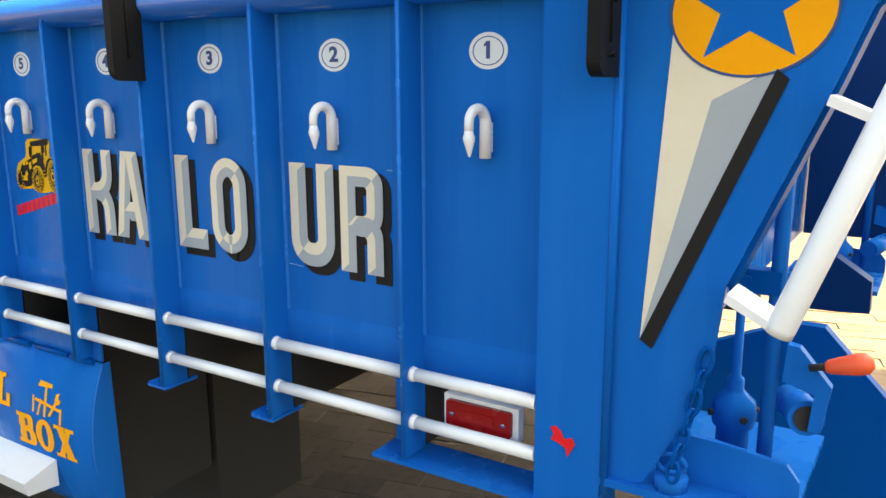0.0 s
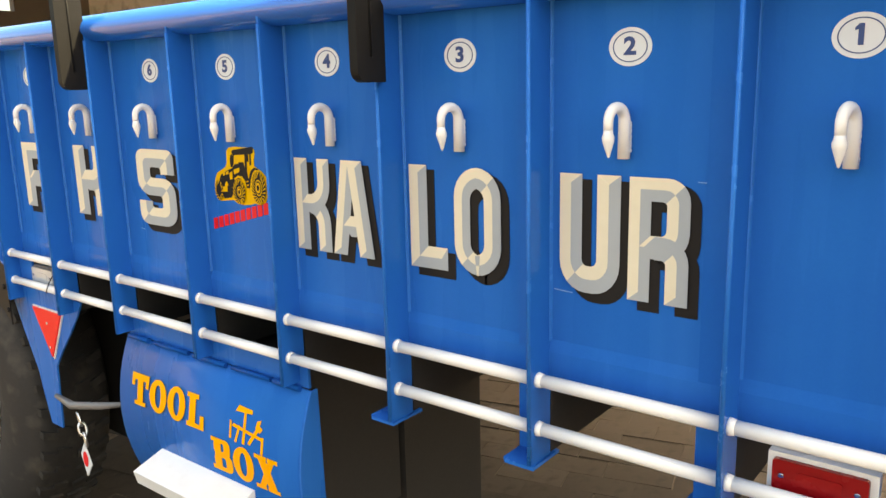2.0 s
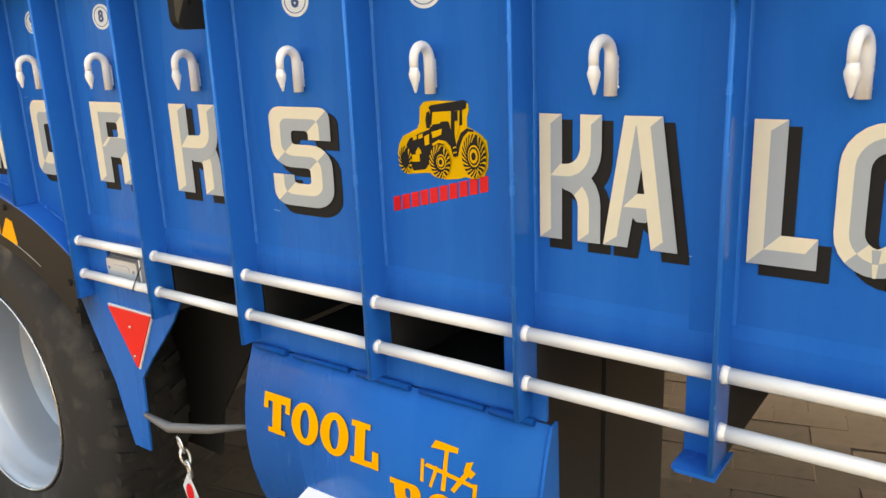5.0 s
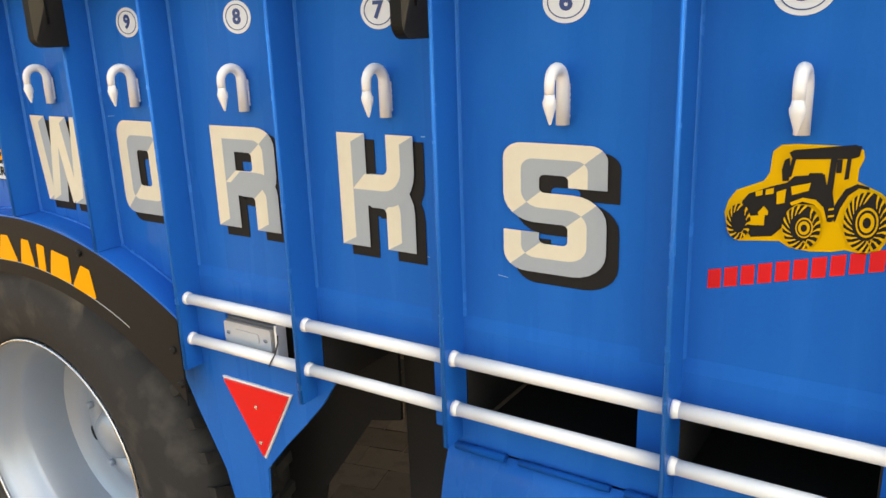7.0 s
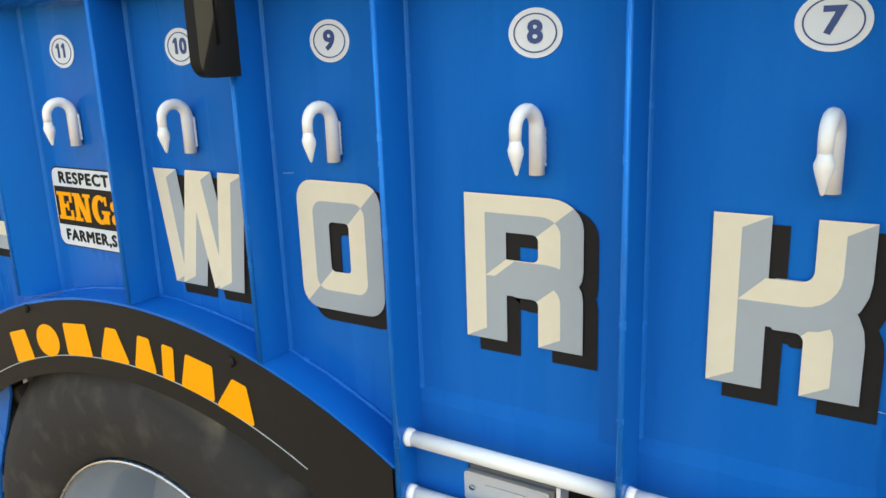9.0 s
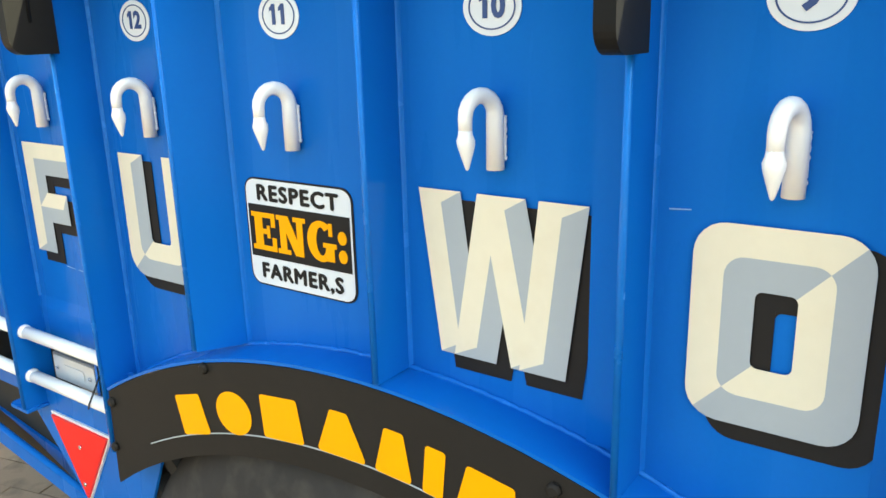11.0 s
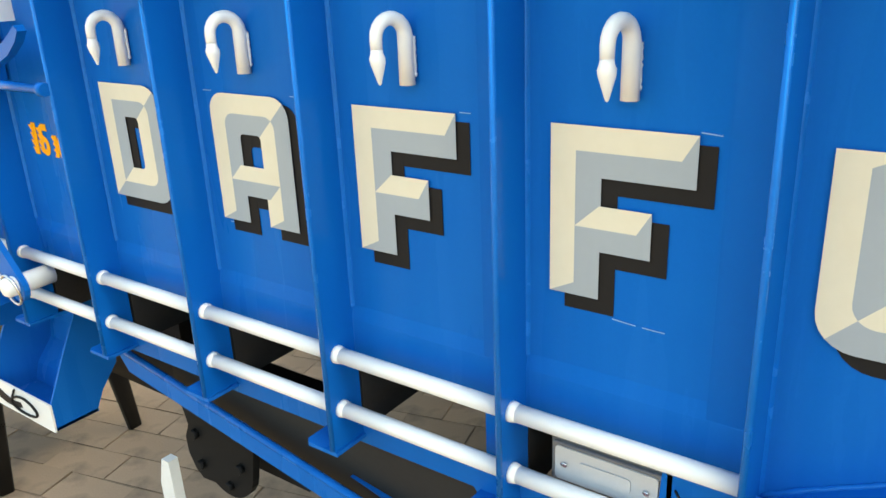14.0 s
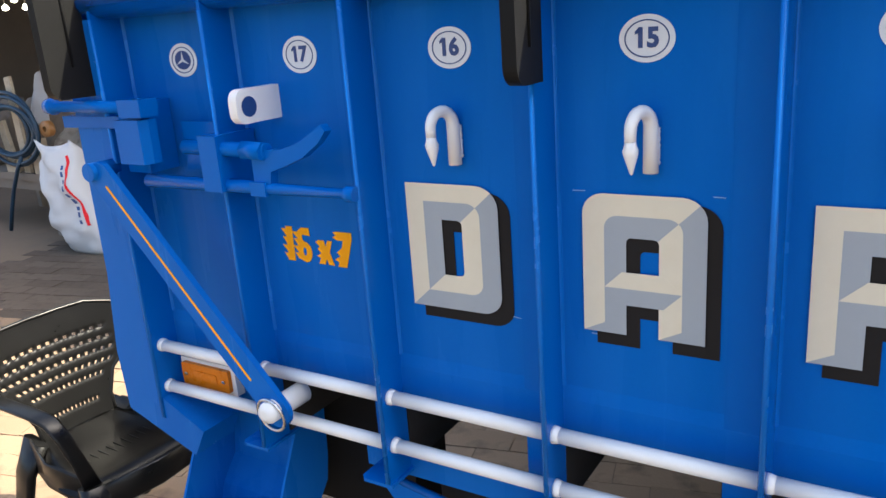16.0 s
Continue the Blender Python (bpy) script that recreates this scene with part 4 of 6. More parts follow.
# orange shapes along the mudguard, standing on its chalk line
for x, wd, top in ((-2.955, 0.054, 0.90), (-2.877, 0.062, 0.0), (-2.799, 0.064, 0.92), (-2.712, 0.070, 0.34), (-2.642, 0.048, 0.50), (-2.593, 0.024, 1.0), (-2.534, 0.066, 0.80), (-2.463, 0.072, 0.36)):
    turn_ = math.asin((x + 2.689) / 0.8067)
    at = Matrix.Translation((x, -0.0548, 0.198 + 0.8067 * math.cos(turn_))) @ Matrix.Rotation(turn_ * 0.85, 4, "Y")
    if top == 0.0:
        bm = ellipse_plate(B(), 0, 0.0265, wd / 2, 0.0275, -0.0004, 0.0002, 28)
    else:
        bm = poly_prism(B(), fillet([(0, 0), (-wd / 2, 0), (-wd / 2 * top, 0.053), (wd / 2 * top, 0.053), (wd / 2, 0), (0, 0)], [0, 0.004, 0.004, 0.004, 0.004, 0])[1:], "y", -0.0004, 0.0002)
    part("orange_mark", bm, YELLOW, band, "plain orange painted shape", at)

# emblem on the rear cheek plate
YC = -0.0345
em = part("emblem_disc", ellipse_plate(B(), 0.166, 1.492, 0.083, 0.068, YC - 0.0008, YC), YELLOW, cheek, "amber disc with a blue star")
bm = B()
star = [(0.166 + (0.080 if i % 2 == 0 else 0.033) * math.sin(radians(36 * i)), 1.497 + (0.066 if i % 2 == 0 else 0.027) * math.cos(radians(36 * i))) for i in range(10)]
cen = bm.verts.new((0.166, YC - 0.0014, 1.497))
sv = [bm.verts.new((p[0], YC - 0.0014, p[1])) for p in star]
for i in range(10):
    bm.faces.new((cen, sv[i], sv[(i + 1) % 10]))
part("star", bm, BLUE, em)
bm = ellipse_ring(B(), 0.086, 0.0705, 0.003, YC - 0.0012, YC - 0.0003)
bmesh.ops.remove_doubles(bm, verts=bm.verts, dist=1e-6)
part("blue_outline", bm, NAVY, em, "", Matrix.Translation((0.166, 0, 1.492)))
part("cream_blade", poly_prism(B(), [(0.0845, 1.470), (0.0635, 1.112), (0.131, 1.398), (0.196, 1.432), (0.15, 1.43)], "y", YC - 0.0005, YC + 0.0002), CREAM, cheek)
part("grey_blade", poly_prism(B(), [(0.131, 1.398), (0.0635, 1.112), (0.196, 1.431)], "y", YC - 0.0009, YC - 0.0004), GREY, cheek)
part("black_blade", poly_prism(B(), [(0.0635, 1.112), (0.079, 1.102), (0.209, 1.420), (0.196, 1.431)], "y", YC - 0.0013, YC - 0.0008), BLACKP, cheek)
# small red mark on the post
part("red_mark", poly_prism(B(), [(-0.047, 0.975), (-0.040, 0.978), (-0.032, 0.972), (-0.027, 0.962), (-0.016, 0.966), (-0.012, 0.958), (-0.017, 0.948), (-0.022, 0.938), (-0.025, 0.950), (-0.035, 0.955), (-0.046, 0.958), (-0.042, 0.966)], "y", -0.0448, -0.0435), REDP, post, "small red painted emblem")

# ---- lamps on the lower rails ----


def ring_plate(x0, x1, z0, z1, w, y0, y1):
    """Flat rectangular frame of width w."""
    bm = B()
    for a, b, c, d in ((x0, x1, z1 - w, z1), (x0, x1, z0, z0 + w), (x0, x0 + w, z0 + w, z1 - w), (x1 - w, x1, z0 + w, z1 - w)):
        box(bm, a, b, y0, y1, c, d)
    bmesh.ops.remove_doubles(bm, verts=bm.verts, dist=1e-5)
    return bm


def side_lamp(x0, x1, lens, body, name, label):
    z0, z1 = 0.921, 0.972
    l = part(name, chamfer(poly_prism(B(), [(x0, z0), (x1, z0), (x1, z1), (x0, z1)], "y", -0.012, 0.004), 0.002, 1), body, trailer, label)
    bm = poly_prism(B(), rounded(x0 + 0.007, x1 - 0.009, z0 + 0.006, z1 - 0.006, 0.004, 3), "y", -0.019, -0.012)
    part("lens", chamfer(bm, 0.002, 1), lens, l)
    for x in (x0 + 0.018, x1 - 0.02):
        part("screw", tube(B(), [(x, -0.0195, 0.947), (x, -0.0215, 0.946)], 0.0036, 8), CHROME, l)
    part("lens_panel", poly_prism(B(), rounded(x0 + 0.034, x1 - 0.036, z0 + 0.017, z1 - 0.017, 0.004, 3), "y", -0.0205, -0.0192), lens, l)
    if lens is CLEARLENS:
        part("lens_frame", chamfer(ring_plate(x0 + 0.003, x1 - 0.004, z0 + 0.003, z1 - 0.003, 0.005, -0.0175, -0.012), 0.001, 1), LAMPBODY, l, "grey lamp frame")
        part("end_bracket", chamfer(box(B(), x1 - 0.001, x1 + 0.004, -0.018, 0.004, z0 - 0.006, z1 + 0.004), 0.001, 1), WHITE, l)
        part("lamp_wire", tube(B(), [(x1 + 0.008, -0.02, z0 + 0.040), (x1 + 0.022, -0.034, z0 + 0.036), (x1 + 0.026, -0.046, z0 + 0.022), (x1 + 0.016, -0.0475, z0 + 0.006), (x1 + 0.010, -0.046, z0 - 0.003)], 0.0013, 6), UNDER, l, "thin dark lamp wire")
    return l


side_lamp(-0.232, -0.110, REDLENS, WHITE, "tail_lamp", "red lamp in a white holder between rails")
side_lamp(-2.133, -2.008, CLEARLENS, LAMPBODY, "marker_lamp", "clear lamp in a grey holder between rails")
side_lamp(-3.356, -3.230, CLEARLENS, LAMPBODY, "marker_lamp", "clear lamp in a grey holder between rails")
side_lamp(-4.576, -4.450, AMBERLENS, WHITE, "marker_lamp", "amber lamp in a white holder between rails")

# ---- reflector brackets either side of the wheel ----


def bracket(f):
    mx = lambda p: [(f(x), z) for x, z in p]
    b = part("reflector_bracket", chamfer(poly_prism(B(), mx([(-2.262, 0.980), (-2.256, 0.850), (-2.222, 0.776), (-2.166, 0.668), (-2.143, 0.580), (-2.125, 0.520), (-2.066, 0.520), (-2.056, 0.700), (-2.005, 0.760), (-1.961, 0.806), (-1.915, 0.858), (-1.885, 0.902), (-2.118, 0.908), (-2.122, 0.980)]), "y", -0.018, -0.013), 0.0015, 1), BLUE, trailer, "blue bracket with a red reflector")
    part("reflector", chamfer(poly_prism(B(), mx([(-2.136, 0.857), (-1.984, 0.857), (-2.056, 0.728)]), "y", -0.026, -0.0185), 0.004, 2), REFLECT, b)
    part("reflector_rim", poly_prism(B(), mx([(-2.142, 0.861), (-1.978, 0.861), (-2.055, 0.722)]), "y", -0.0222, -0.0182), WHITE, b)
    for x, z in ((-2.06, 0.822), (-2.057, 0.755)):
        part("screw", tube(B(), [(f(x), -0.026, z), (f(x), -0.0285, z)], 0.0035, 8), CHROME, b)


bracket(lambda x: x)
bracket(lambda x: -5.358 - x)

# ---- tool box ----


def box_y(z):
    """Bulged front of the tool box."""
    t = (z - 0.69) / 0.165
    return -0.056 + 0.036 * t * t


bm = B()
zs = [0.50 + 0.36 * i / 12 for i in range(13)]
prof = [(box_y(z), z) for z in zs]
prof += [(box_y(z) + 0.004, z) for z in reversed(zs)]
poly_prism(bm, prof, "x", -1.675, -1.052)
for f in bm.faces:
    f.smooth = len(f.verts) == 4
tb = part("tool_box", bm, BLUE, trailer, "blue tool box with bulged front and amber lettering")
bm = B()
poly_prism(bm, [(box_y(z) - 0.002, z) for z in zs] + [(-0.004, 0.862), (0.004, 0.50)], "x", -1.052, -1.047)
part("end_plate", bm, BLUE, tb)
part("inner_box", box(B(), -1.66, -1.12, 0.03, 0.30, 0.48, 0.86), UNDER, tb)
bm = B()
box(bm, -1.672, -1.06, -0.014, -0.008, 0.862, 0.905)
part("hinge_plate", bm, BLUE, tb)
for i, (a, b) in enumerate(((-1.66, -1.58), (-1.56, -1.43), (-1.41, -1.30), (-1.28, -1.16), (-1.15, -1.075))):
    part("hinge_knuckle", tube(B(), [(a, -0.022, 0.861), (b, -0.022, 0.861)], 0.0062 if i % 2 == 0 else 0.0048, 10), BLUE_DK, tb)
for word, x, z, gp in (("TOOL", -1.484, 0.752, 0.075), ("BOX", -1.218, 0.678, 0.05)):
    me = slab_mesh("lettering", word, 0.072, YELLOW, gp)
    for v in me.vertices:
        v.co.y += box_y(z + v.co.z) - 0.0022
    part("lettering", me, YELLOW, tb, "amber painted word", Matrix.Translation((x, 0, z)))
bm = B()
for q in ([(-1.222, 0.722), (-1.214, 0.722), (-1.212, 0.79), (-1.219, 0.79)], [(-1.245, 0.784), (-1.238, 0.797), (-1.195, 0.795), (-1.195, 0.787)], [(-1.204, 0.728), (-1.197, 0.725), (-1.168, 0.765), (-1.175, 0.77)], [(-1.262, 0.725), (-1.256, 0.725), (-1.256, 0.762), (-1.262, 0.762)], [(-1.255, 0.752), (-1.25, 0.758), (-1.158, 0.748), (-1.16, 0.742)], [(-1.165, 0.715), (-1.158, 0.715), (-1.156, 0.75), (-1.163, 0.75)], [(-1.245, 0.722), (-1.24, 0.720), (-1.228, 0.756), (-1.234, 0.758)], [(-1.182, 0.764), (-1.178, 0.778), (-1.166, 0.782), (-1.170, 0.770), (-1.160, 0.766), (-1.168, 0.756)]):
    poly_prism(bm, q, "y", -0.0006, 0.0)
for v in bm.verts:
    v.co.y += box_y(v.co.z) - 0.0016
split_parts("painted_tool", bm, YELLOW, tb)
bm = B()
poly_prism(bm, [(-0.05, 0.625), (-0.125, 0.600), (-0.118, 0.570), (-0.05, 0.565)], "x", -1.525, -1.20)
chamfer(bm, 0.004, 2)
part("white_step_bar", bm, WHITE, tb, "white step bar under the tool box")

# tag on a chain beside the tyre
def chain(name, places, r, wire, material, parent, label=""):
    """Oval links, each turned a quarter against the one before."""
    c = None
    for i, (a, b) in enumerate(zip(places, places[1:])):
        a, b = Vector(a), Vector(b)
        d = (b - a).normalized()
        u = d.cross(Vector((0.3, 1, 0.1))).normalized()
        if i % 2:
            u = d.cross(u).normalized()
        m, L = (a + b) / 2, (b - a).length * 0.66
        loop = []
        for k in range(17):
            t = 2 * math.pi * k / 16
            loop.append(m + d * (L * math.cos(t)) + u * (r * math.sin(t)))
        bm = tube(B(), loop, wire, 7, caps=False)
        if c is None:
            c = part(name, bm, material, parent, label)
        else:
            part("link", bm, material, c)
    return c


part("strap_end", tube(B(), [(-2.02, -0.045, 0.634), (-1.93, -0.05, 0.63), (-1.82, -0.03, 0.648), (-1.72, 0.0, 0.668)], [0.006, 0.011, 0.010, 0.005], 8), LAMPBODY, trailer, "grey strap end under the side")
chain("tag_chain", [(-1.905, -0.05, 0.612), (-1.893, -0.05, 0.588), (-1.884, -0.05, 0.562), (-1.878, -0.05, 0.535)], 0.009, 0.0035, CHROME, trailer, "small steel chain")
tg = part("hanging_tag", poly_prism(B(), [(-1.885, 0.538), (-1.905, 0.505), (-1.884, 0.448), (-1.858, 0.485)], "y", -0.054, -0.050), STICKER, trailer, "white tag with a red oval")
part("red_oval", ellipse_plate(B(), -1.882, 0.496, 0.012, 0.021, -0.0552, -0.0545, 20), REDP, tg)

# ---- front latch, lug, arm and step ----
lug = part("tow_lug", poly_prism(B(), [(0.004, 1.377), (0.004, 1.422)] + arc(-0.068, 1.408, 0.014, 90, 180, 4) + arc(-0.068, 1.391, 0.014, 180, 270, 4), "x", -4.300, -4.286), WHITE, trailer, "white steel lug with a round hole")
part("hole", tube(B(), [(-4.2858, -0.060, 1.3990), (-4.2852, -0.060, 1.3990)], 0.0135, 20), NAVY, lug)
la = part("gate_latch", chamfer(poly_prism(B(), [(-4.538, -0.084), (-4.486, -0.084), (-4.480, -0.070), (-4.480, -0.056), (-4.538, -0.056)], "z", 1.318, 1.382), 0.004, 2), BLUE_GLOSS, trailer, "blue gate latch with rods and lever")
part("upper_block", chamfer(box(B(), -4.524, -4.476, -0.084, -0.052, 1.386, 1.411), 0.004, 2), BLUE_GLOSS, la)
part("mounting_plate", chamfer(box(B(), -4.560, -4.510, -0.056, -0.002, 1.300, 1.405), 0.003, 1), BLUE_GLOSS, la)
part("hinge_pin", tube(B(), [(-4.520, -0.068, 1.399), (-4.60, -0.068, 1.400), (-4.695, -0.068, 1.4005), (-4.700, -0.068, 1.4005), (-4.716, -0.068, 1.401)], [0.0095, 0.0090, 0.0085, 0.0135, 0.0115], 14), BLUE_GLOSS, la)
part("lower_arm", chamfer(box(B(), -4.70, -4.56, -0.058, -0.042, 1.366, 1.384), 0.004, 2), BLUE_GLOSS, la)
part("sliding_rod", tube(B(), [(-4.51, -0.062, 1.290), (-4.30, -0.062, 1.291), (-4.27, -0.062, 1.2905), (-4.14, -0.062, 1.2905), (-4.136, -0.062, 1.2905), (-4.122, -0.062, 1.2905)], [0.010, 0.0095, 0.0085, 0.0065, 0.0105, 0.0095], 12), BLUE_GLOSS, la)
part("guide_bracket", chamfer(box(B(), -4.374, -4.340, -0.078, -0.004, 1.284, 1.361), 0.003, 2), BLUE_GLOSS, la)
part("bolt", tube(B(), [(-4.418, -0.062, 1.343), (-4.262, -0.062, 1.341)], 0.0105, 12), BLUE_GLOSS, la)
part("bolt_head", tube(B(), [(-4.30, -0.066, 1.342), (-4.264, -0.066, 1.341)], 0.0135, 6), BLUE_GLOSS, la)
part("backing_plate", box(B(), -4.47, -4.37, -0.020, -0.012, 1.300, 1.372), BLUE_GLOSS, la)
part("lever", chamfer(poly_prism(B(), [(-4.288, 1.332), (-4.262, 1.343), (-4.235, 1.344), (-4.205, 1.353), (-4.178, 1.368), (-4.163, 1.377), (-4.157, 1.369), (-4.170, 1.354), (-4.198, 1.335), (-4.232, 1.322), (-4.256, 1.314), (-4.260, 1.288), (-4.288, 1.288)], "y", -0.067, -0.053), 0.002, 1), BLUE_GLOSS, la)
part("lever_ear", chamfer(box(B(), -4.293, -4.266, -0.072, -0.05, 1.281, 1.300), 0.003, 2), BLUE_GLOSS, la)


def bar_between(p, q, w, y0, y1):
    p, q = Vector(p), Vector(q)
    d = (q - p).normalized()
    n = Vector((-d.y, d.x)) * w / 2
    ang = math.degrees(math.atan2(d.y, d.x))
    pts = [q - n] + arc(q.x, q.y, w / 2, ang - 90, ang + 90, 8) + arc(p.x, p.y, w / 2, ang + 90, ang + 270, 8)
    return poly_prism(B(), [(v[0], v[1]) for v in pts[1:]], "y", y0, y1)


arm = part("support_arm", chamfer(bar_between((-4.585, 1.297), (-4.283, 0.968), 0.046, -0.092, -0.082), 0.002, 1), BLUE, trailer, "blue diagonal arm with an amber stripe and white pin")
part("amber_stripe", bar_between((-4.572, 1.283), (-4.326, 1.012), 0.004, -0.0928, -0.0921), YELLOW, arm)
part("top_pivot", tube(B(), [(-4.60, -0.10, 1.305), (-4.60, -0.05, 1.305)], 0.014, 12), BLUE, arm)
part("pin", tube(B(), [(-4.286, -0.030, 0.973), (-4.288, -0.104, 0.972), (-4.288, -0.110, 0.972), (-4.288, -0.112, 0.972)], [0.0165, 0.0165, 0.013, 0.006], 16), WHITE, arm, "white steel pin")
part("ring_clip", tube(B(), [(-4.288 + 0.024 * math.cos(t), -0.098 - 0.004 * math.sin(t), 0.966 + 0.026 * math.sin(t)) for t in (2 * math.pi * i / 24 for i in range(25))], 0.0022, 7, caps=False), CHROME, arm)

SX0, SX1 = -4.61, -4.385
step = part("foot_step", poly_prism(B(), [(-0.036, 0.634), (-0.036, 0.640), (0.050, 0.640), (0.050, 0.634)], "x", SX0, SX1), BLUE, trailer, "blue hanging foot step with a white front lip")
part("white_lip", box(B(), SX0, SX1, -0.0405, -0.0365, 0.632, 0.690), WHITE, step)
part("black_brush_mark", poly_prism(B(), [(-4.588, 0.676), (-4.582, 0.650), (-4.556, 0.644), (-4.520, 0.645), (-4.494, 0.652), (-4.500, 0.662), (-4.525, 0.659), (-4.556, 0.664)], "y", -0.0415, -0.0406), BLACKP, step, "black painted wedge")
part("black_bow", tube(B(), [(-4.484 + 0.046 * math.cos(t) * (1 - 0.25 * math.sin(t)), -0.0425, 0.660 + 0.017 * math.sin(t)) for t in (2 * math.pi * i / 20 for i in range(21))], 0.0026, 7, caps=False), BLACKP, step, "black tied bow")
part("bow_tail", tube(B(), [(-4.530, -0.0425, 0.662), (-4.518, -0.0435, 0.676), (-4.510, -0.0425, 0.688)], 0.0022, 6), BLACKP, step)
for x in (SX0, SX1 - 0.005):
    part("side_plate", poly_prism(B(), [(-0.036, 0.634), (-0.036, 0.692), (0.002, 0.770), (0.040, 0.842), (0.058, 0.984), (0.122, 0.984), (0.112, 0.764), (0.104, 0.717), (0.066, 0.673), (0.046, 0.634)], "x", x, x + 0.005), BLUE, step)
part("back_plate", poly_prism(B(), [(0.050, 0.641), (0.062, 0.673), (0.100, 0.717), (0.107, 0.764), (0.116, 0.984), (0.110, 0.984), (0.101, 0.766), (0.094, 0.722), (0.056, 0.678), (0.044, 0.641)], "x", SX0 + 0.005, SX1 - 0.005), BLUE, step)

# lower side gear ahead of the wheel
bm = B()
poly_prism(bm, [(0.0, 0.856), (0.045, 0.856), (0.045, 0.861), (0.006, 0.861), (0.006, 0.888), (0.0, 0.888)], "x", -4.20, -3.17)
part("sill_plate", bm, BLUE, trailer)
bm = B()
poly_prism(bm, [(-4.19, 0.846), (-3.17, 0.668), (-3.17, 0.636), (-4.16, 0.808)], "y", 0.0, 0.010)
chamfer(bm, 0.003, 2)
beam = part("slanted_beam", bm, BLUE, trailer, "blue slanted side beam")
part("rolled_edge", tube(B(), [(-4.19, 0.004, 0.846), (-3.17, 0.004, 0.668)], 0.006, 10), BLUE, beam)
bm = B()
poly_prism(bm, [(-4.10, 0.858), (-3.17, 0.858), (-3.17, 0.585), (-4.10, 0.770)], "y", 0.042, 0.046)
part("black_skirt", bm, UNDER, trailer)
bm = B()
poly_prism(bm, [(-3.700, 0.757), (-3.47, 0.722), (-3.40, 0.706), (-3.40, 0.648), (-3.47, 0.688), (-3.58, 0.728)], "y", 0.034, 0.040)
part("blue_gusset", bm, BLUE, trailer)
bm = B()
poly_prism(bm, [(-4.105, 0.80), (-4.105, 0.735), (-4.095, 0.70), (-4.108, 0.672), (-4.106, 0.640), (-4.092, 0.612), (-4.075, 0.598)] + arc(-4.005, 0.655, 0.066, 235, 350, 8) + [(-3.93, 0.70), (-3.945, 0.80)], "y", 0.05, 0.064)
chamfer(bm, 0.004, 2)
bk = part("brake_plate", bm, DARK, trailer, "black steel bracket plate with bolts")
for x, z in ((-4.075, 0.690), (-4.07, 0.630), (-4.0, 0.612), (-3.965, 0.66)):
    part("bolt", tube(B(), [(x, 0.05, z), (x, 0.040, z)], 0.009, 6), DARK, bk)
part("hanger", chamfer(box(B(), -4.095, -3.885, 0.12, 0.24, 0.60, 0.735), 0.01, 2), DARK, trailer)
part("front_hanger", chamfer(box(B(), -4.62, -4.225, 0.15, 0.25, 0.64, 0.984), 0.01, 2), DARK, trailer)
ps = part("parking_stand", chamfer(poly_prism(B(), [(-4.18, 0.56), (-4.165, 0.615), (-4.145, 0.615), (-4.14, 0.455), (-4.18, 0.455)], "y", 0.03, 0.05), 0.003, 1), WHITE, trailer, "white crank handle below the side")
part("crank_arm", tube(B(), [(-4.17, 0.03, 0.465), (-4.30, -0.02, 0.44)], 0.012, 10), WHITE, ps)
# dark filler under the bed, added where the gaps show shade
bm = B()
box(bm, -2.0, -1.12, 0.32, 0.62, 0.30, 0.97)
part("under_filler", chamfer(bm, 0.03, 3), UNDER, trailer, "dark filler block under the bed")
# dark panel added behind the wheel to close off the lit ground
part("dark_panel", chamfer(poly_prism(B(), [(-2.50, 0.30), (-2.50, 0.97), (-2.0, 0.97), (-2.0, 0.66), (-2.08, 0.64), (-2.22, 0.44), (-2.25, 0.30)], "y", 0.30, 0.308), 0.002, 1), UNDER, trailer, "dark filler panel behind the wheel")
bm = B()
box(bm, -4.75, -2.0, 1.28, 1.42, 0.55, 0.984)
part("far_filler", bm, UNDER, trailer)

# pale setting-out scratches left round the letters
rng = random.Random(7)
for x0, z in ((-3.228, 1.297), (-3.30, 1.112), (-3.27, 1.110), (-3.468, 1.296), (-3.705, 1.297), (-3.945, 1.131), (-1.715, 1.294), (-1.72, 1.128), (-2.225, 1.125), (-0.338, 1.292), (-0.54, 1.128), (-0.876, 1.128), (-1.60, 1.117), (-2.39, 1.300), (-3.86, 1.296), (-3.84, 1.125)):
    L, t = rng.uniform(0.012, 0.03), rng.uniform(-0.002, 0.002)
    part("chalk_tick", poly_prism(B(), [(x0, z), (x0 + L, z + t), (x0 + L, z + t + 0.0009), (x0, z + 0.0011)], "y", -0.0007, -0.0002), CHALK, trailer)

# ---- rear tailgate gear ----


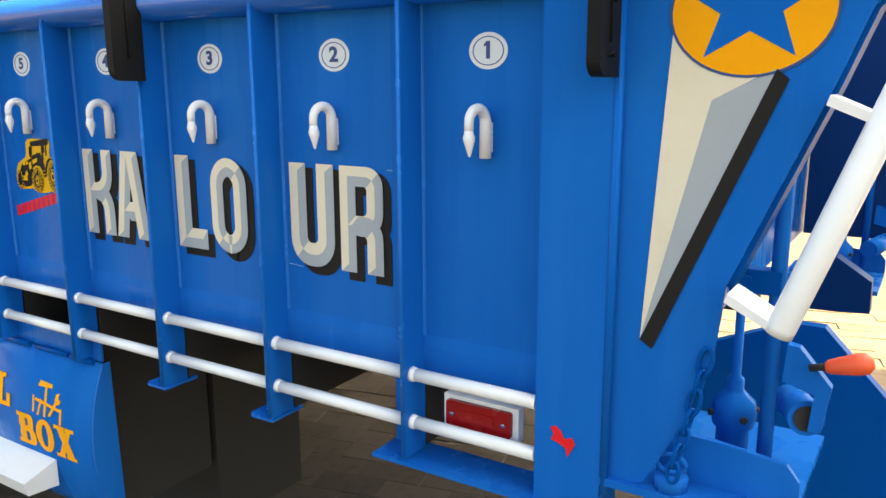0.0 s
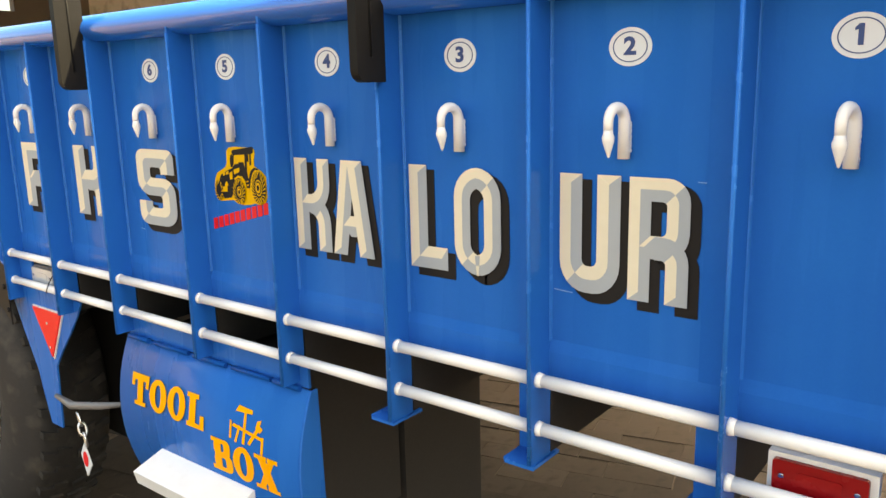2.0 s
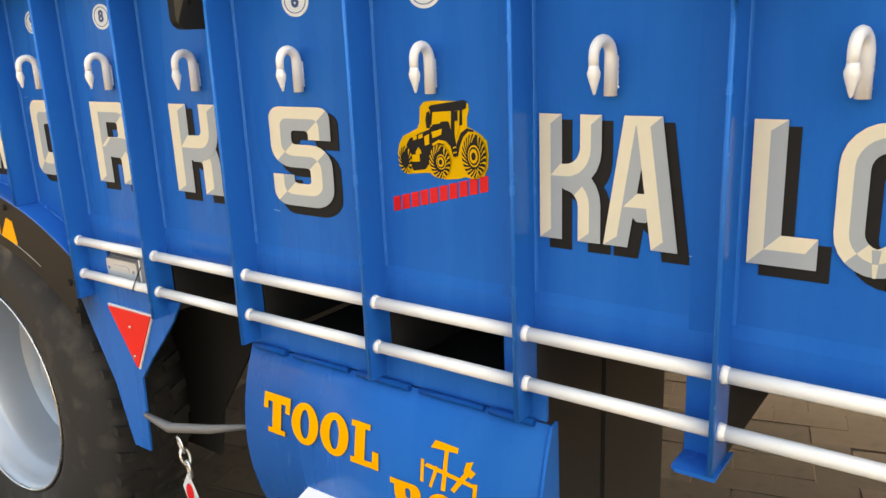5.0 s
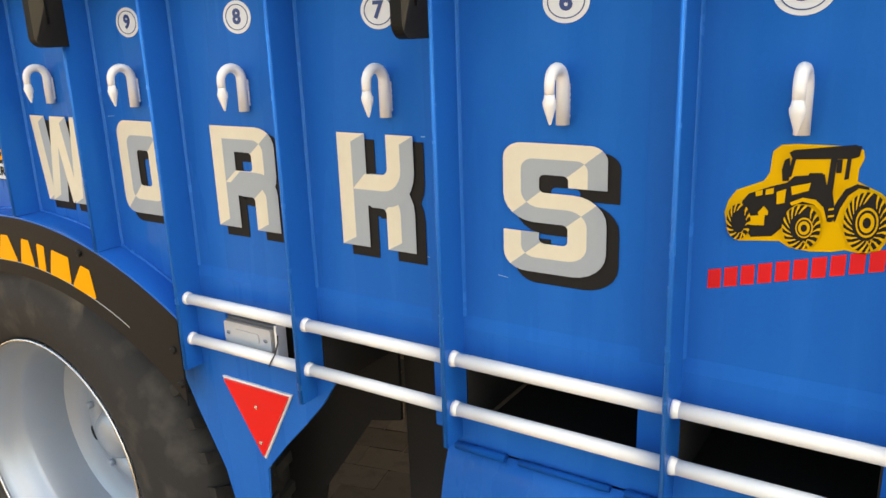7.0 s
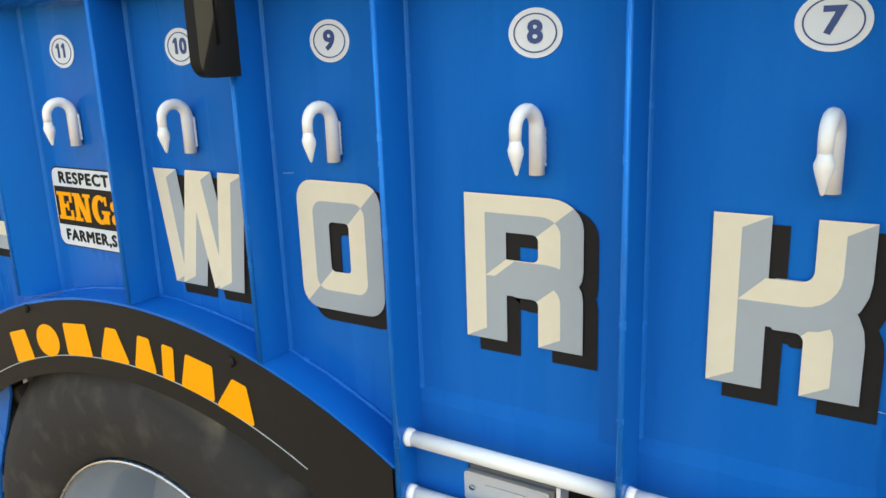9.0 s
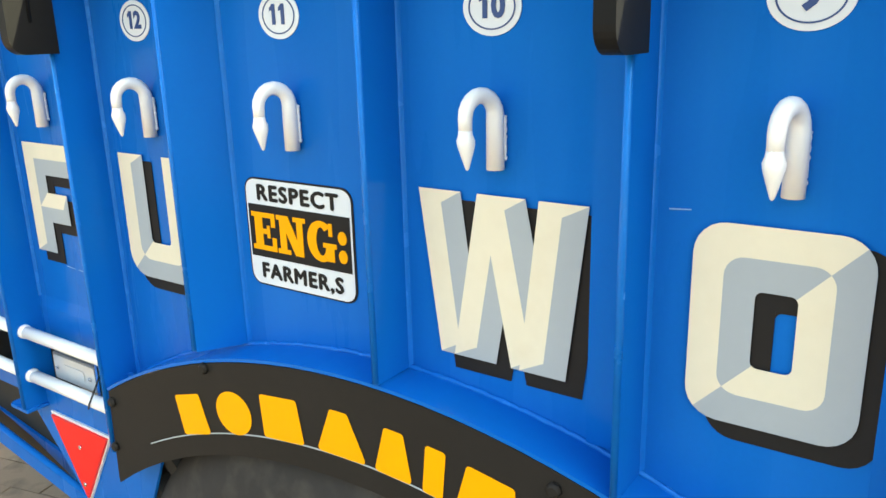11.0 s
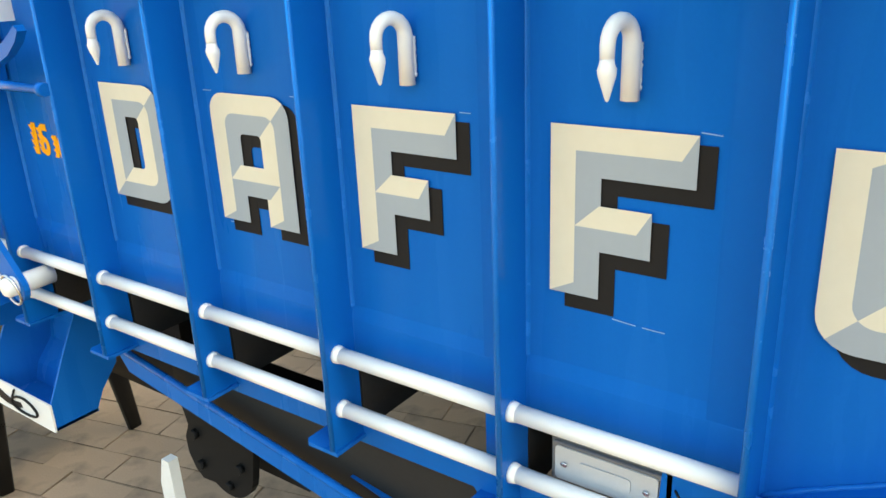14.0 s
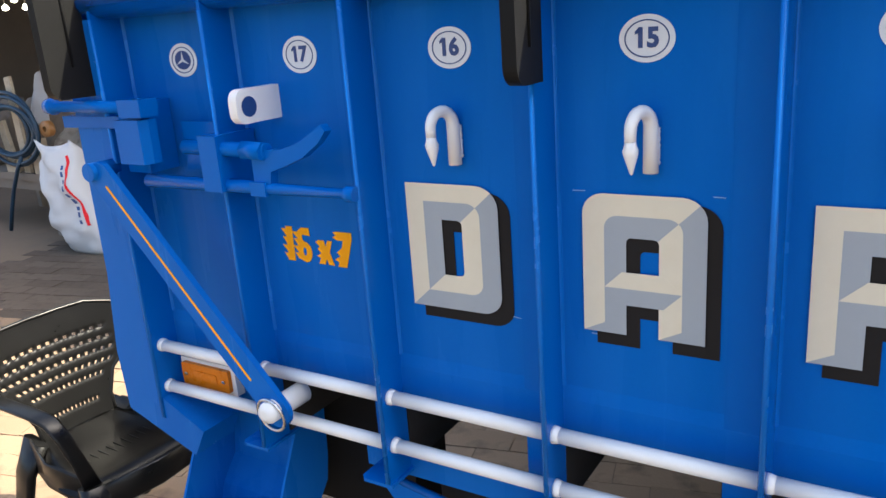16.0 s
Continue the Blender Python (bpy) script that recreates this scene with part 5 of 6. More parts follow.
def tail_gear(side):
    """Shelf, pump, rods, chain, lever and white tube at a rear corner; side is +1 near, -1 far."""
    g = lambda y: y if side > 0 else 1.42 - y
    P = lambda x, y, z: (x, g(y), z)
    lo, hi = (lambda a, b: min(g(a), g(b))), (lambda a, b: max(g(a), g(b)))
    sh = part("rear_shelf", chamfer(poly_prism(B(), [(0.022, g(-0.045)), (0.15, g(-0.045)), (0.25, g(-0.02)), (0.25, g(0.24)), (0.022, g(0.24))], "z", 0.912, 0.922), 0.002, 1), BLUE, trailer, "blue rear shelf with tailgate gear")
    part("shelf_rib", chamfer(poly_prism(B(), [(0.080, 0.922), (0.085, 0.985), (0.15, 0.984), (0.235, 0.974), (0.25, 0.955), (0.25, 0.922)], "y", g(0.004), g(0.012)), 0.002, 1), BLUE, sh)
    part("pump_bottle", lathe_z(B(), [(0.0, 0.92), (0.021, 0.92), (0.021, 0.962), (0.027, 0.968), (0.030, 0.985), (0.027, 1.002), (0.014, 1.014), (0.011, 1.018), (0.011, 1.032), (0.006, 1.037), (0.006, 1.16), (0.0, 1.16)], (0.150, g(0.11)), 20), BLUE, sh)
    for i in range(4):
        t = math.pi * (0.2 + i * 0.5)
        part("pump_bolt", tube(B(), [P(0.150 + 0.027 * math.cos(t), 0.11 + 0.027 * math.sin(t), 0.985), P(0.150 + 0.034 * math.cos(t), 0.11 + 0.034 * math.sin(t), 0.985)], 0.005, 6), UNDER, sh)
    part("upright_rod", tube(B(), [P(0.200, 0.06, 0.92), P(0.200, 0.06, 1.34), P(0.200, 0.06, 1.352)], [0.0095, 0.0095, 0.006], 14), BLUE, sh)
    part("cross_block", chamfer(box(B(), 0.145, 0.205, lo(0.05, 0.075), hi(0.05, 0.075), 1.165, 1.195), 0.003, 2), BLUE_DK, sh)
    part("block_bolt", tube(B(), [P(0.165, 0.05, 1.18), P(0.165, 0.043, 1.18)], 0.008, 6), BLUE_DK, sh)
    part("roller", tube(B(), [P(0.215, 0.14, 1.005), P(0.245, 0.06, 1.015)], 0.022, 18), BLUE, sh)
    part("roller_bore", tube(B(), [P(0.2455, 0.0588, 1.0151), P(0.2458, 0.058, 1.0152)], 0.016, 16), UNDER, sh)
    part("lever_bracket", chamfer(poly_prism(B(), [(0.215, 1.06), (0.218, 1.108), (0.232, 1.106), (0.270, 1.062), (0.262, 1.003), (0.248, 1.003), (0.252, 1.05)], "y", g(0.05), g(0.064)), 0.002, 1), BLUE, sh)
    lv = part("release_lever", tube(B(), [P(0.245, 0.045, 1.085), P(0.268, 0.042, 1.092)], 0.0045, 8), UNDER, sh)
    part("orange_grip", tube(B(), [P(0.262, 0.042, 1.090), P(0.266, 0.042, 1.091), P(0.295, 0.041, 1.100), P(0.305, 0.041, 1.103), P(0.311, 0.041, 1.105)], [0.006, 0.0085, 0.0130, 0.0125, 0.006], 14), ORANGE, lv, "orange-red plastic grip")
    tz = part("white_tube", tube(B(), [P(0.2255, -0.08, 1.158), P(0.2285, -0.08, 1.166), P(0.375, -0.08, 1.585)], [0.0150, 0.0150, 0.0150], 18), WHITE, trailer, "thick white slanted tube on brackets")
    for xa, za, xb, zb in ((0.170, 1.186, 0.226, 1.160), (0.252, 1.395, 0.300, 1.378)):
        part("tube_bracket", chamfer(poly_prism(B(), [(xa, za), (xb, zb - 0.003), (xb + 0.002, zb + 0.006), (xa + 0.003, za + 0.010)], "y", g(-0.088), g(-0.034)), 0.002, 1), WHITE, tz)
    zig = [(0.147, 1.112), (0.141, 1.085), (0.137, 1.060), (0.132, 1.035), (0.127, 1.010), (0.121, 0.988), (0.117, 0.965), (0.115, 0.945)]
    chain("safety_chain", [P(x, -0.040 - 0.001 * i, z) for i, (x, z) in enumerate(zig)], 0.0078, 0.0028, BLUE_DK, trailer, "blue painted chain")
    part("chain_boss", lathe_z(B(), [(0.0, 0.922), (0.021, 0.922), (0.021, 0.938), (0.018, 0.941), (0.0, 0.941)], (0.108, g(-0.022)), 20), BLUE, trailer)
    part("chain_ring", tube(B(), [P(0.108 + 0.018 * math.cos(t), -0.026, 0.956 + 0.012 * math.sin(t)) for t in (2 * math.pi * i / 16 for i in range(17))], 0.0032, 7, caps=False), BLUE, trailer)


def lathe_z(bm, profile, center, seg=20):
    rings = [[bm.verts.new((center[0] + r * math.cos(t), center[1] + r * math.sin(t), z)) for t in (2 * math.pi * k / seg for k in range(seg))] for r, z in profile]
    for a, b in zip(rings, rings[1:]):
        for k in range(seg):
            f = bm.faces.new((a[k], a[(k + 1) % seg], b[(k + 1) % seg], b[k]))
            f.smooth = True
    return bm


tail_gear(1)
tail_gear(-1)
part("cheek_plate", poly_prism(B(), [(0.02, 0.905), (0.115, 1.0), (0.160, 1.19), (0.281, 1.49), (0.315, TOP), (0.02, TOP)], "y", WIDTH + 0.026, WIDTH + 0.034), BLUE, trailer)
part("tailgate", box(B(), -0.03, 0.045, 0.02, 1.40, 1.02, 1.56), BLUE, trailer, "blue steel tailgate")
# wing and far bracket carry the shade in their dark colour
part("tailgate_wing", box(B(), 0.05, 0.262, 1.36, 1.39, 1.02, 1.66), BLUE_SHADE, trailer, "blue tailgate in a shade-dark tone, seen from its edge")
part("hitch_body", chamfer(poly_prism(B(), [(-0.06, 0.62), (-0.06, 0.93), (0.17, 1.03), (0.22, 1.03), (0.42, 0.82), (0.42, 0.62)], "y", 0.42, 0.445), 0.004, 2), BLUE_DK, trailer)
part("far_bracket", chamfer(poly_prism(B(), [(0.060, 0.905), (0.112, 1.033), (0.172, 1.033), (0.246, 0.984), (0.248, 0.912), (0.182, 0.907)], "y", 1.0, 1.05), 0.006, 2), BLUE_SHADE, trailer)

# ---- chair ----


def strap(bm, path, across, wu, wv, seg=12):
    """Flat moulded band along path: wu wide along across, wv thick, with round edges."""
    path = [Vector(p) for p in path]
    n = len(path)
    wu = wu if isinstance(wu, (list, tuple)) else [wu] * n
    wv = wv if isinstance(wv, (list, tuple)) else [wv] * n
    rings = []
    for i, p in enumerate(path):
        d = (path[min(i + 1, n - 1)] - path[max(i - 1, 0)]).normalized()
        u = Vector(across)
        u = (u - d * u.dot(d)).normalized()
        v = d.cross(u)
        ring = []
        for k in range(seg):
            c, q = math.cos(2 * math.pi * k / seg), math.sin(2 * math.pi * k / seg)
            ring.append(bm.verts.new(p + u * (math.copysign(abs(c) ** 0.5, c) * wu[i] / 2) + v * (math.copysign(abs(q) ** 0.5, q) * wv[i] / 2)))
        rings.append(ring)
    for r0, r1 in zip(rings, rings[1:]):
        for k in range(seg):
            bm.faces.new((r0[k], r0[(k + 1) % seg], r1[(k + 1) % seg], r1[k])).smooth = True
    bm.faces.new(rings[0][::-1])
    bm.faces.new(rings[-1])
    return bm


def plastic_chair(m):
    ch = new("plastic_chair")
    ch.matrix_basis = Matrix.Identity(4)
    tagged(ch, "black moulded plastic armchair with a perforated back", "chair")

    def half(v):
        pts = ((0.0, 0.118), (0.15, 0.122), (0.35, 0.15), (0.5, 0.205), (0.62, 0.238), (0.75, 0.246), (0.86, 0.24), (0.94, 0.205), (1.0, 0.13))
        for (v0, w0), (v1, w1) in zip(pts, pts[1:]):
            if v <= v1:
                k = (v - v0) / (v1 - v0)
                return w0 + (w1 - w0) * k
        return pts[-1][1]

    def back_pt(u, v):
        x = (u - 0.5) * 2 * half(v)
        return Vector((x, 0.185 + 0.085 * v - 0.75 * x * x, 0.415 + 0.365 * v))
    NU, NV = 36, 30
    bm = B()
    grid = [[[bm.verts.new(back_pt(i / NU, j / NV) + Vector((0, dy, 0))) for i in range(NU + 1)] for j in range(NV + 1)] for dy in (0.0, 0.007)]

    def hole(i, j):
        if not (2 <= j <= NV - 7 and j % 3 == 1 and (i + (j // 3) % 2) % 2 == 0):
            return False
        x, v = abs((i + 0.5) / NU - 0.5) * 2 * half(j / NV), j / NV
        return x < half(v) - 0.035 and (v < 0.33 or x < 0.20 - 0.25 * max(0.0, v - 0.6)) and not 0.18 < v < 0.24
    for j in range(NV):
        for i in range(NU):
            if hole(i, j):
                ring = [(j, i), (j, i + 1), (j + 1, i + 1), (j + 1, i)]
                for q in range(4):
                    (j0, i0), (j1, i1) = ring[q], ring[(q + 1) % 4]
                    bm.faces.new((grid[0][j0][i0], grid[0][j1][i1], grid[1][j1][i1], grid[1][j0][i0]))
                continue
            for s in (0, 1):
                bm.faces.new([grid[s][j][i], grid[s][j][i + 1], grid[s][j + 1][i + 1], grid[s][j + 1][i]]).smooth = True
    part("backrest", bm, CHAIRP, ch)
    vs = (0.0, 0.08, 0.15, 0.25, 0.35, 0.43, 0.5, 0.56, 0.62, 0.69, 0.75, 0.8, 0.86, 0.9, 0.94, 0.97)
    rimp = [back_pt(0, v) for v in vs] + [back_pt(u, 1.0) for u in (0.0, 0.3, 0.7, 1.0)] + [back_pt(1, v) for v in vs[::-1]]
    part("back_frame", tube(B(), [p + Vector((0, 0.004, 0)) for p in rimp], 0.0065, 8), CHAIRP, ch)
    bm = B()
    NS = 16
    rows = []
    for j in range(NS + 1):
        f = j / NS
        hw = 0.125 + 0.075 * math.sin(min(1.0, f * 1.6) * math.pi / 2)
        y = 0.195 - 0.365 * min(1.0, f * 1.12)
        z = 0.412 - 0.020 * math.sin(math.pi * min(1.0, f * 1.1)) - 0.055 * max(0.0, f - 0.86) / 0.14
        rows.append([bm.verts.new(((i / NS - 0.5) * 2 * hw, y - (0.012 if f > 0.9 else 0) * (1 - abs(i / NS - 0.5)), z + 0.012 * abs((i / NS - 0.5) * 2) ** 3 - (0.05 if i in (0, NS) else 0))) for i in range(NS + 1)])
    for j in range(NS):
        for i in range(NS):
            bm.faces.new((rows[j][i], rows[j][i + 1], rows[j + 1][i + 1], rows[j + 1][i])).smooth = True
    bmesh.ops.solidify(bm, geom=bm.faces[:], thickness=0.006)
    part("seat", bm, CHAIRP, ch)
    for k in range(9):
        x = -0.10 + 0.025 * k
        part("seat_ridge", strap(B(), [(x, 0.02, 0.3935), (x, -0.03, 0.3915), (x, -0.075, 0.3925)], (1, 0, 0), 0.006, 0.004, 6), CHAIRP, ch)
    for s in (-1, 1):
        part("armrest", strap(B(), [(s * 0.215, 0.215, 0.600), (s * 0.238, 0.15, 0.632), (s * 0.245, 0.05, 0.640), (s * 0.240, -0.06, 0.636), (s * 0.232, -0.115, 0.622), (s * 0.222, -0.142, 0.575), (s * 0.202, -0.155, 0.49), (s * 0.182, -0.162, 0.395)], (1, 0, 0), [0.032, 0.040, 0.044, 0.046, 0.046, 0.042, 0.040, 0.05], 0.013), CHAIRP, ch)
        part("front_leg", strap(B(), [(s * 0.178, -0.158, 0.41), (s * 0.190, -0.172, 0.30), (s * 0.215, -0.195, 0.0)], (1, 0, 0), [0.08, 0.066, 0.045], [0.05, 0.04, 0.028]), CHAIRP, ch)
        part("rear_leg", strap(B(), [(s * 0.135, 0.185, 0.43), (s * 0.175, 0.205, 0.33), (s * 0.215, 0.27, 0.0)], (0, 1, 0), [0.10, 0.075, 0.045], [0.036, 0.032, 0.026]), CHAIRP, ch)
        part("side_apron", strap(B(), [(s * 0.150, 0.185, 0.385), (s * 0.190, 0.05, 0.382), (s * 0.186, -0.14, 0.372)], (0, 0, 1), [0.12, 0.09, 0.11], 0.010, 8), CHAIRP, ch)
    part("front_apron", strap(B(), [(-0.165, -0.178, 0.365), (0.0, -0.190, 0.358), (0.165, -0.178, 0.365)], (0, 0, 1), 0.085, 0.012, 8), CHAIRP, ch)
    ch.matrix_basis = m
    return ch


plastic_chair(pose(-5.46, 0.395, 0, 0, 0, 88) @ Matrix.Diagonal((1, 1, 0.93, 1)))

# ---- workshop shed behind ----
shed = thing("workshop_shed", (-11.0, 6.0, 0.0), "open workshop shed with dark walls and hanging bulbs", "shed")
part("back_wall", box(B(), -18.0, -3.0, 9.0, 9.2, 0.0, 5.0), PLASTER, shed)
side = part("side_wall", box(B(), -18.2, -18.0, 2.0, 9.2, 0.0, 3.12), SHEDWALL, shed, "dark end wall with a bright opening under the roof")
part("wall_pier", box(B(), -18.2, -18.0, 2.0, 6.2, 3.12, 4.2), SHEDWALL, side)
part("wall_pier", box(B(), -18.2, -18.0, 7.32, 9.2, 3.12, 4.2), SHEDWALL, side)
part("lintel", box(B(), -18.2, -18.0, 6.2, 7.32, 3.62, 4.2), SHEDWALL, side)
# roof carried past the trailer, unseen, to shade the ground behind it
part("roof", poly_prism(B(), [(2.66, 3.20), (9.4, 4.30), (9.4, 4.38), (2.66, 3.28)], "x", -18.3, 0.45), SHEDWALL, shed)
for x in (-13.6, -17.6):
    part("post", box(B(), x, x + 0.10, 2.9, 3.0, 0.0, 3.37), SHEDWALL, shed)
for i in range(12):
    y = 2.75 + 0.56 * i
    part("purlin", box(B(), -18.2, 0.4, y, y + 0.05, 3.20 + (y - 2.66) * 0.163 - 0.05, 3.20 + (y - 2.66) * 0.163 + 0.02), UNDER, shed)
BULB = bpy.data.materials.new("lit_bulb")
BULB.use_nodes = True
_b = BULB.node_tree.nodes["Principled BSDF"]
_b.inputs["Emission Color"].default_value, _b.inputs["Emission Strength"].default_value = (1.0, 0.85, 0.6, 1), 9.0
for x, y, z in ((-11.0, 3.65, 1.83), (-11.0, 3.75, 1.90), (-11.0, 3.85, 1.83)):
    hb = thing("hanging_bulb", (x, y, z), "lit bulb hanging under the shed roof", "lamp", "bulbs in the shed")
    part("bulb", lathe_z(B(), [(0.0, z - 0.022), (0.016, z - 0.02), (0.030, z - 0.008), (0.027, z + 0.008), (0.010, z + 0.03)], (x, y), 16), BULB, hb)
    part("flex", tube(B(), [(x, y, z + 0.03), (x, y, 3.20 + (y - 2.66) * 0.163)], 0.006, 6), UNDER, hb)

# work table with clutter
tbl = thing("work_bench", (-9.7, 3.1, 0), "grey worn work bench with clutter", "bench")
part("bench_top", chamfer(box(B(), -10.9, -8.55, 2.76, 3.55, 0.44, 0.50), 0.01, 2), WOOD, tbl)
for x, y in ((-9.45, 2.80), (-10.75, 2.80), (-8.65, 3.45), (-10.75, 3.45)):
    part("leg", chamfer(box(B(), x - 0.03, x + 0.03, y - 0.025, y + 0.025, 0.0, 0.445), 0.004, 1), WOOD, tbl)
part("front_rail", chamfer(box(B(), -10.7, -9.49, 2.785, 2.81, 0.36, 0.438), 0.003, 1), WOOD, tbl)


def lumpy(name, place, size, material, label, category, seed, crumple=4):
    """A full, slack sack: a squashed, creased bag with a tied neck."""
    bm = B()
    bmesh.ops.create_icosphere(bm, subdivisions=crumple, radius=1.0)
    for v in bm.verts:
        n = v.co.normalized()
        k = 1 + 0.14 * noise.noise(n * 2.3 + Vector((seed, 0, 0))) + 0.30 * abs(noise.noise(n * 4.5 + Vector((seed, 3, 0)))) + 0.04 * noise.noise(n * 11 + Vector((seed, 3, 0)))
        sx = 1 - 0.35 * max(0.0, n.z) ** 1.5
        v.co = Vector((math.copysign(abs(n.x) ** 0.8, n.x) * sx * size[0], math.copysign(abs(n.y) ** 0.8, n.y) * sx * size[1], math.copysign(abs(n.z) ** 0.7, n.z) * size[2])) * k
    lo = min(v.co.z for v in bm.verts)
    for v in bm.verts:
        v.co.z -= lo
        v.co += Vector(place)
    for f in bm.faces:
        f.smooth = crumple == 4
    o = part(name, bm, material, None)
    return tagged(o, label, category)


def sack_point(u, h, out=0.0):
    """Surface of a standing, leaning sack: u round it, h up it."""
    full = math.sin(math.pi * min(1.0, 0.10 + 0.90 * h ** 0.8)) ** 0.55
    wx = 0.235 - 0.025 * h + 0.02 * math.sin(math.pi * h)
    wy = 0.015 + 0.135 * full
    c, s = math.cos(u), math.sin(u)
    x = math.copysign(abs(c) ** 0.7, c) * (wx + out)
    y = math.copysign(abs(s) ** 0.8, s) * (wy + out)
    z = 0.76 * h + 0.06 * max(0.0, h - 0.8) / 0.2 * abs(c) ** 3
    if h < 0.12:
        x *= 0.86 + 0.14 * h / 0.12
    p = Vector((x, y, z))
    p += 0.055 * noise.noise(p * 5 + Vector((2, 0, 1))) * Vector((0.4, 1, 0)) * min(1.0, h * 8) + 0.022 * noise.noise(p * 14) * Vector((0.3, 1, 0.0)) * min(1.0, h * 8)
    return p + Vector((-8.74 - 0.26 * h ** 1.3, 2.585, 0.0))


bm = B()
rings = [[bm.verts.new(sack_point(2 * math.pi * i / 44, j / 30)) for i in range(44)] for j in range(31)]
for j in range(30):
    for i in range(44):
        bm.faces.new((rings[j][i], rings[j][(i + 1) % 44], rings[j + 1][(i + 1) % 44], rings[j + 1][i])).smooth = True
bm.faces.new(rings[0][::-1])
bm.faces.new(rings[30])
sk = tagged(part("cement_sack", bm, SACKW, None), "full white woven sack with red and navy print", "sack")


def sack_strip(name, u0, u1, h0, h1, material):
    """Printed strip lying on the sack."""
    bm = B()
    g = [[bm.verts.new(sack_point(u0 + (u1 - u0) * i / 3, h0 + (h1 - h0) * j / 24, 0.003)) for i in range(4)] for j in range(25)]
    for j in range(24):
        for i in range(3):
            bm.faces.new((g[j][i], g[j][i + 1], g[j + 1][i + 1], g[j + 1][i]))
    return part(name, bm, material, sk)


sack_strip("red_stripe", -0.80, -0.66, 0.30, 0.92, REDP)
for k in range(9):
    sack_strip("print_bar", -1.06, -0.93, 0.32 + 0.062 * k, 0.355 + 0.062 * k + 0.012 * (k % 2), NAVY)
RAG = mat("dusty_cloth", (0.17, 0.14, 0.11), 0.9, vary=0.3, scale=9, fine=200, bump=0.4, dirt=(0.12, 0.10, 0.08), dirt_amount=0.7)
PALEWOOD = mat("pale_sawn_wood", (0.42, 0.35, 0.25), 0.8, vary=0.2, scale=14, bump=0.2, dirt=(0.22, 0.18, 0.13), dirt_amount=0.5)
CLOTH = mat("pale_dusty_cloth", (0.40, 0.35, 0.28), 0.9, vary=0.25, scale=7, fine=160, bump=0.4, dirt=(0.16, 0.13, 0.10), dirt_amount=0.7)
for x, y, sx, sz, sd in ((-9.80, 3.15, 0.20, 0.30, 8), (-10.15, 3.0, 0.18, 0.27, 15), (-10.5, 3.05, 0.2, 0.24, 21), (-9.50, 3.25, 0.18, 0.28, 5)):
    lumpy("crumpled_sack", (x, y, 0.495), (sx, sx * 0.9, sz), RAG, "crumpled dusty sack on the bench", "sack", sd, 4)


def folds(name, nu, nv, at, material, label, category, seed, deep):
    """Creased sheet with some thickness: at(u, v) gives its smooth shape."""
    bm = B()
    g = []
    for j in range(nv + 1):
        row = []
        for i in range(nu + 1):
            p = Vector(at(i / nu, j / nv))
            crease = abs(noise.noise(p * 7 + Vector((seed, 0, 0)))) * 1.4 + 0.5 * noise.noise(p * 17 + Vector((0, seed, 0)))
            row.append(bm.verts.new(p + Vector((0.3, -0.8, 0.6)) * deep * (crease - 0.3)))
        g.append(row)
    for j in range(nv):
        for i in range(nu):
            bm.faces.new((g[j][i], g[j][i + 1], g[j + 1][i + 1], g[j + 1][i])).smooth = (i + j) % 3 > 0
    bmesh.ops.solidify(bm, geom=bm.faces[:], thickness=0.006)
    return tagged(part(name, bm, material, None), label, category)


folds("dust_cloth", 26, 18, lambda u, v: (-9.38 + 0.62 * u, 2.74 + 0.42 * v ** 0.8, 0.60 - 0.06 * u + (0.26 - 0.03 * u) * math.sin(min(1.0, v * 1.7) * math.pi / 2) - 0.05 * (1 - v) * math.sin(9 * u)), CLOTH, "pale dusty cloth heaped on the bench", "cloth", 4, 0.055)
folds("paper_bag", 12, 14, lambda u, v: (-9.56 + (u - 0.5) * (0.30 - 0.26 * v) + 0.03 * v, 2.86 + 0.10 * v - 0.06 * math.sin(math.pi * u), 0.88 + 0.41 * v), SACKW, "torn paper bag standing on the bench", "bag", 9, 0.03)
for pts, y0, y1 in (([(-9.775, 0.50), (-9.690, 0.50), (-9.715, 1.265), (-9.790, 1.255)], 2.785, 2.81), ([(-9.97, 0.50), (-9.87, 0.50), (-9.95, 0.92), (-10.03, 0.90)], 2.79, 2.82)):
    tagged(part("offcut_board", chamfer(poly_prism(B(), pts, "y", y0, y1), 0.003, 1), PALEWOOD, None), "pale offcut board leaning over the bench", "board")
for x, z, w, h in ((-9.60, 0.501, 0.11, 0.28), (-9.99, 0.501, 0.13, 0.10), (-9.43, 0.501, 0.07, 0.11)):
    tagged(part("wood_block", chamfer(poly_prism(B(), [(x, z), (x + w, z), (x + w * 0.94, z + h), (x + w * 0.02, z + h * 0.96)], "y", 2.765, 2.85), 0.004, 1), PALEWOOD, None), "pale wooden block on the bench", "block")
roll = lathe(B(), [(0.022, 0.0), (0.022, 0.05), (0.060, 0.05), (0.062, 0.045), (0.062, 0.004), (0.060, 0.0), (0.022, 0.0)], (-9.245, 2.70, 0.872), 28)
tagged(part("tape_roll", roll, mat("brown_tape", (0.26, 0.12, 0.035), 0.4, vary=0.15, bump=0.05), None), "roll of brown tape resting on the heaped cloth", "tape roll")
cx, cz, rx, rz = -9.72, 0.86, 0.34, 0.23
loop = []
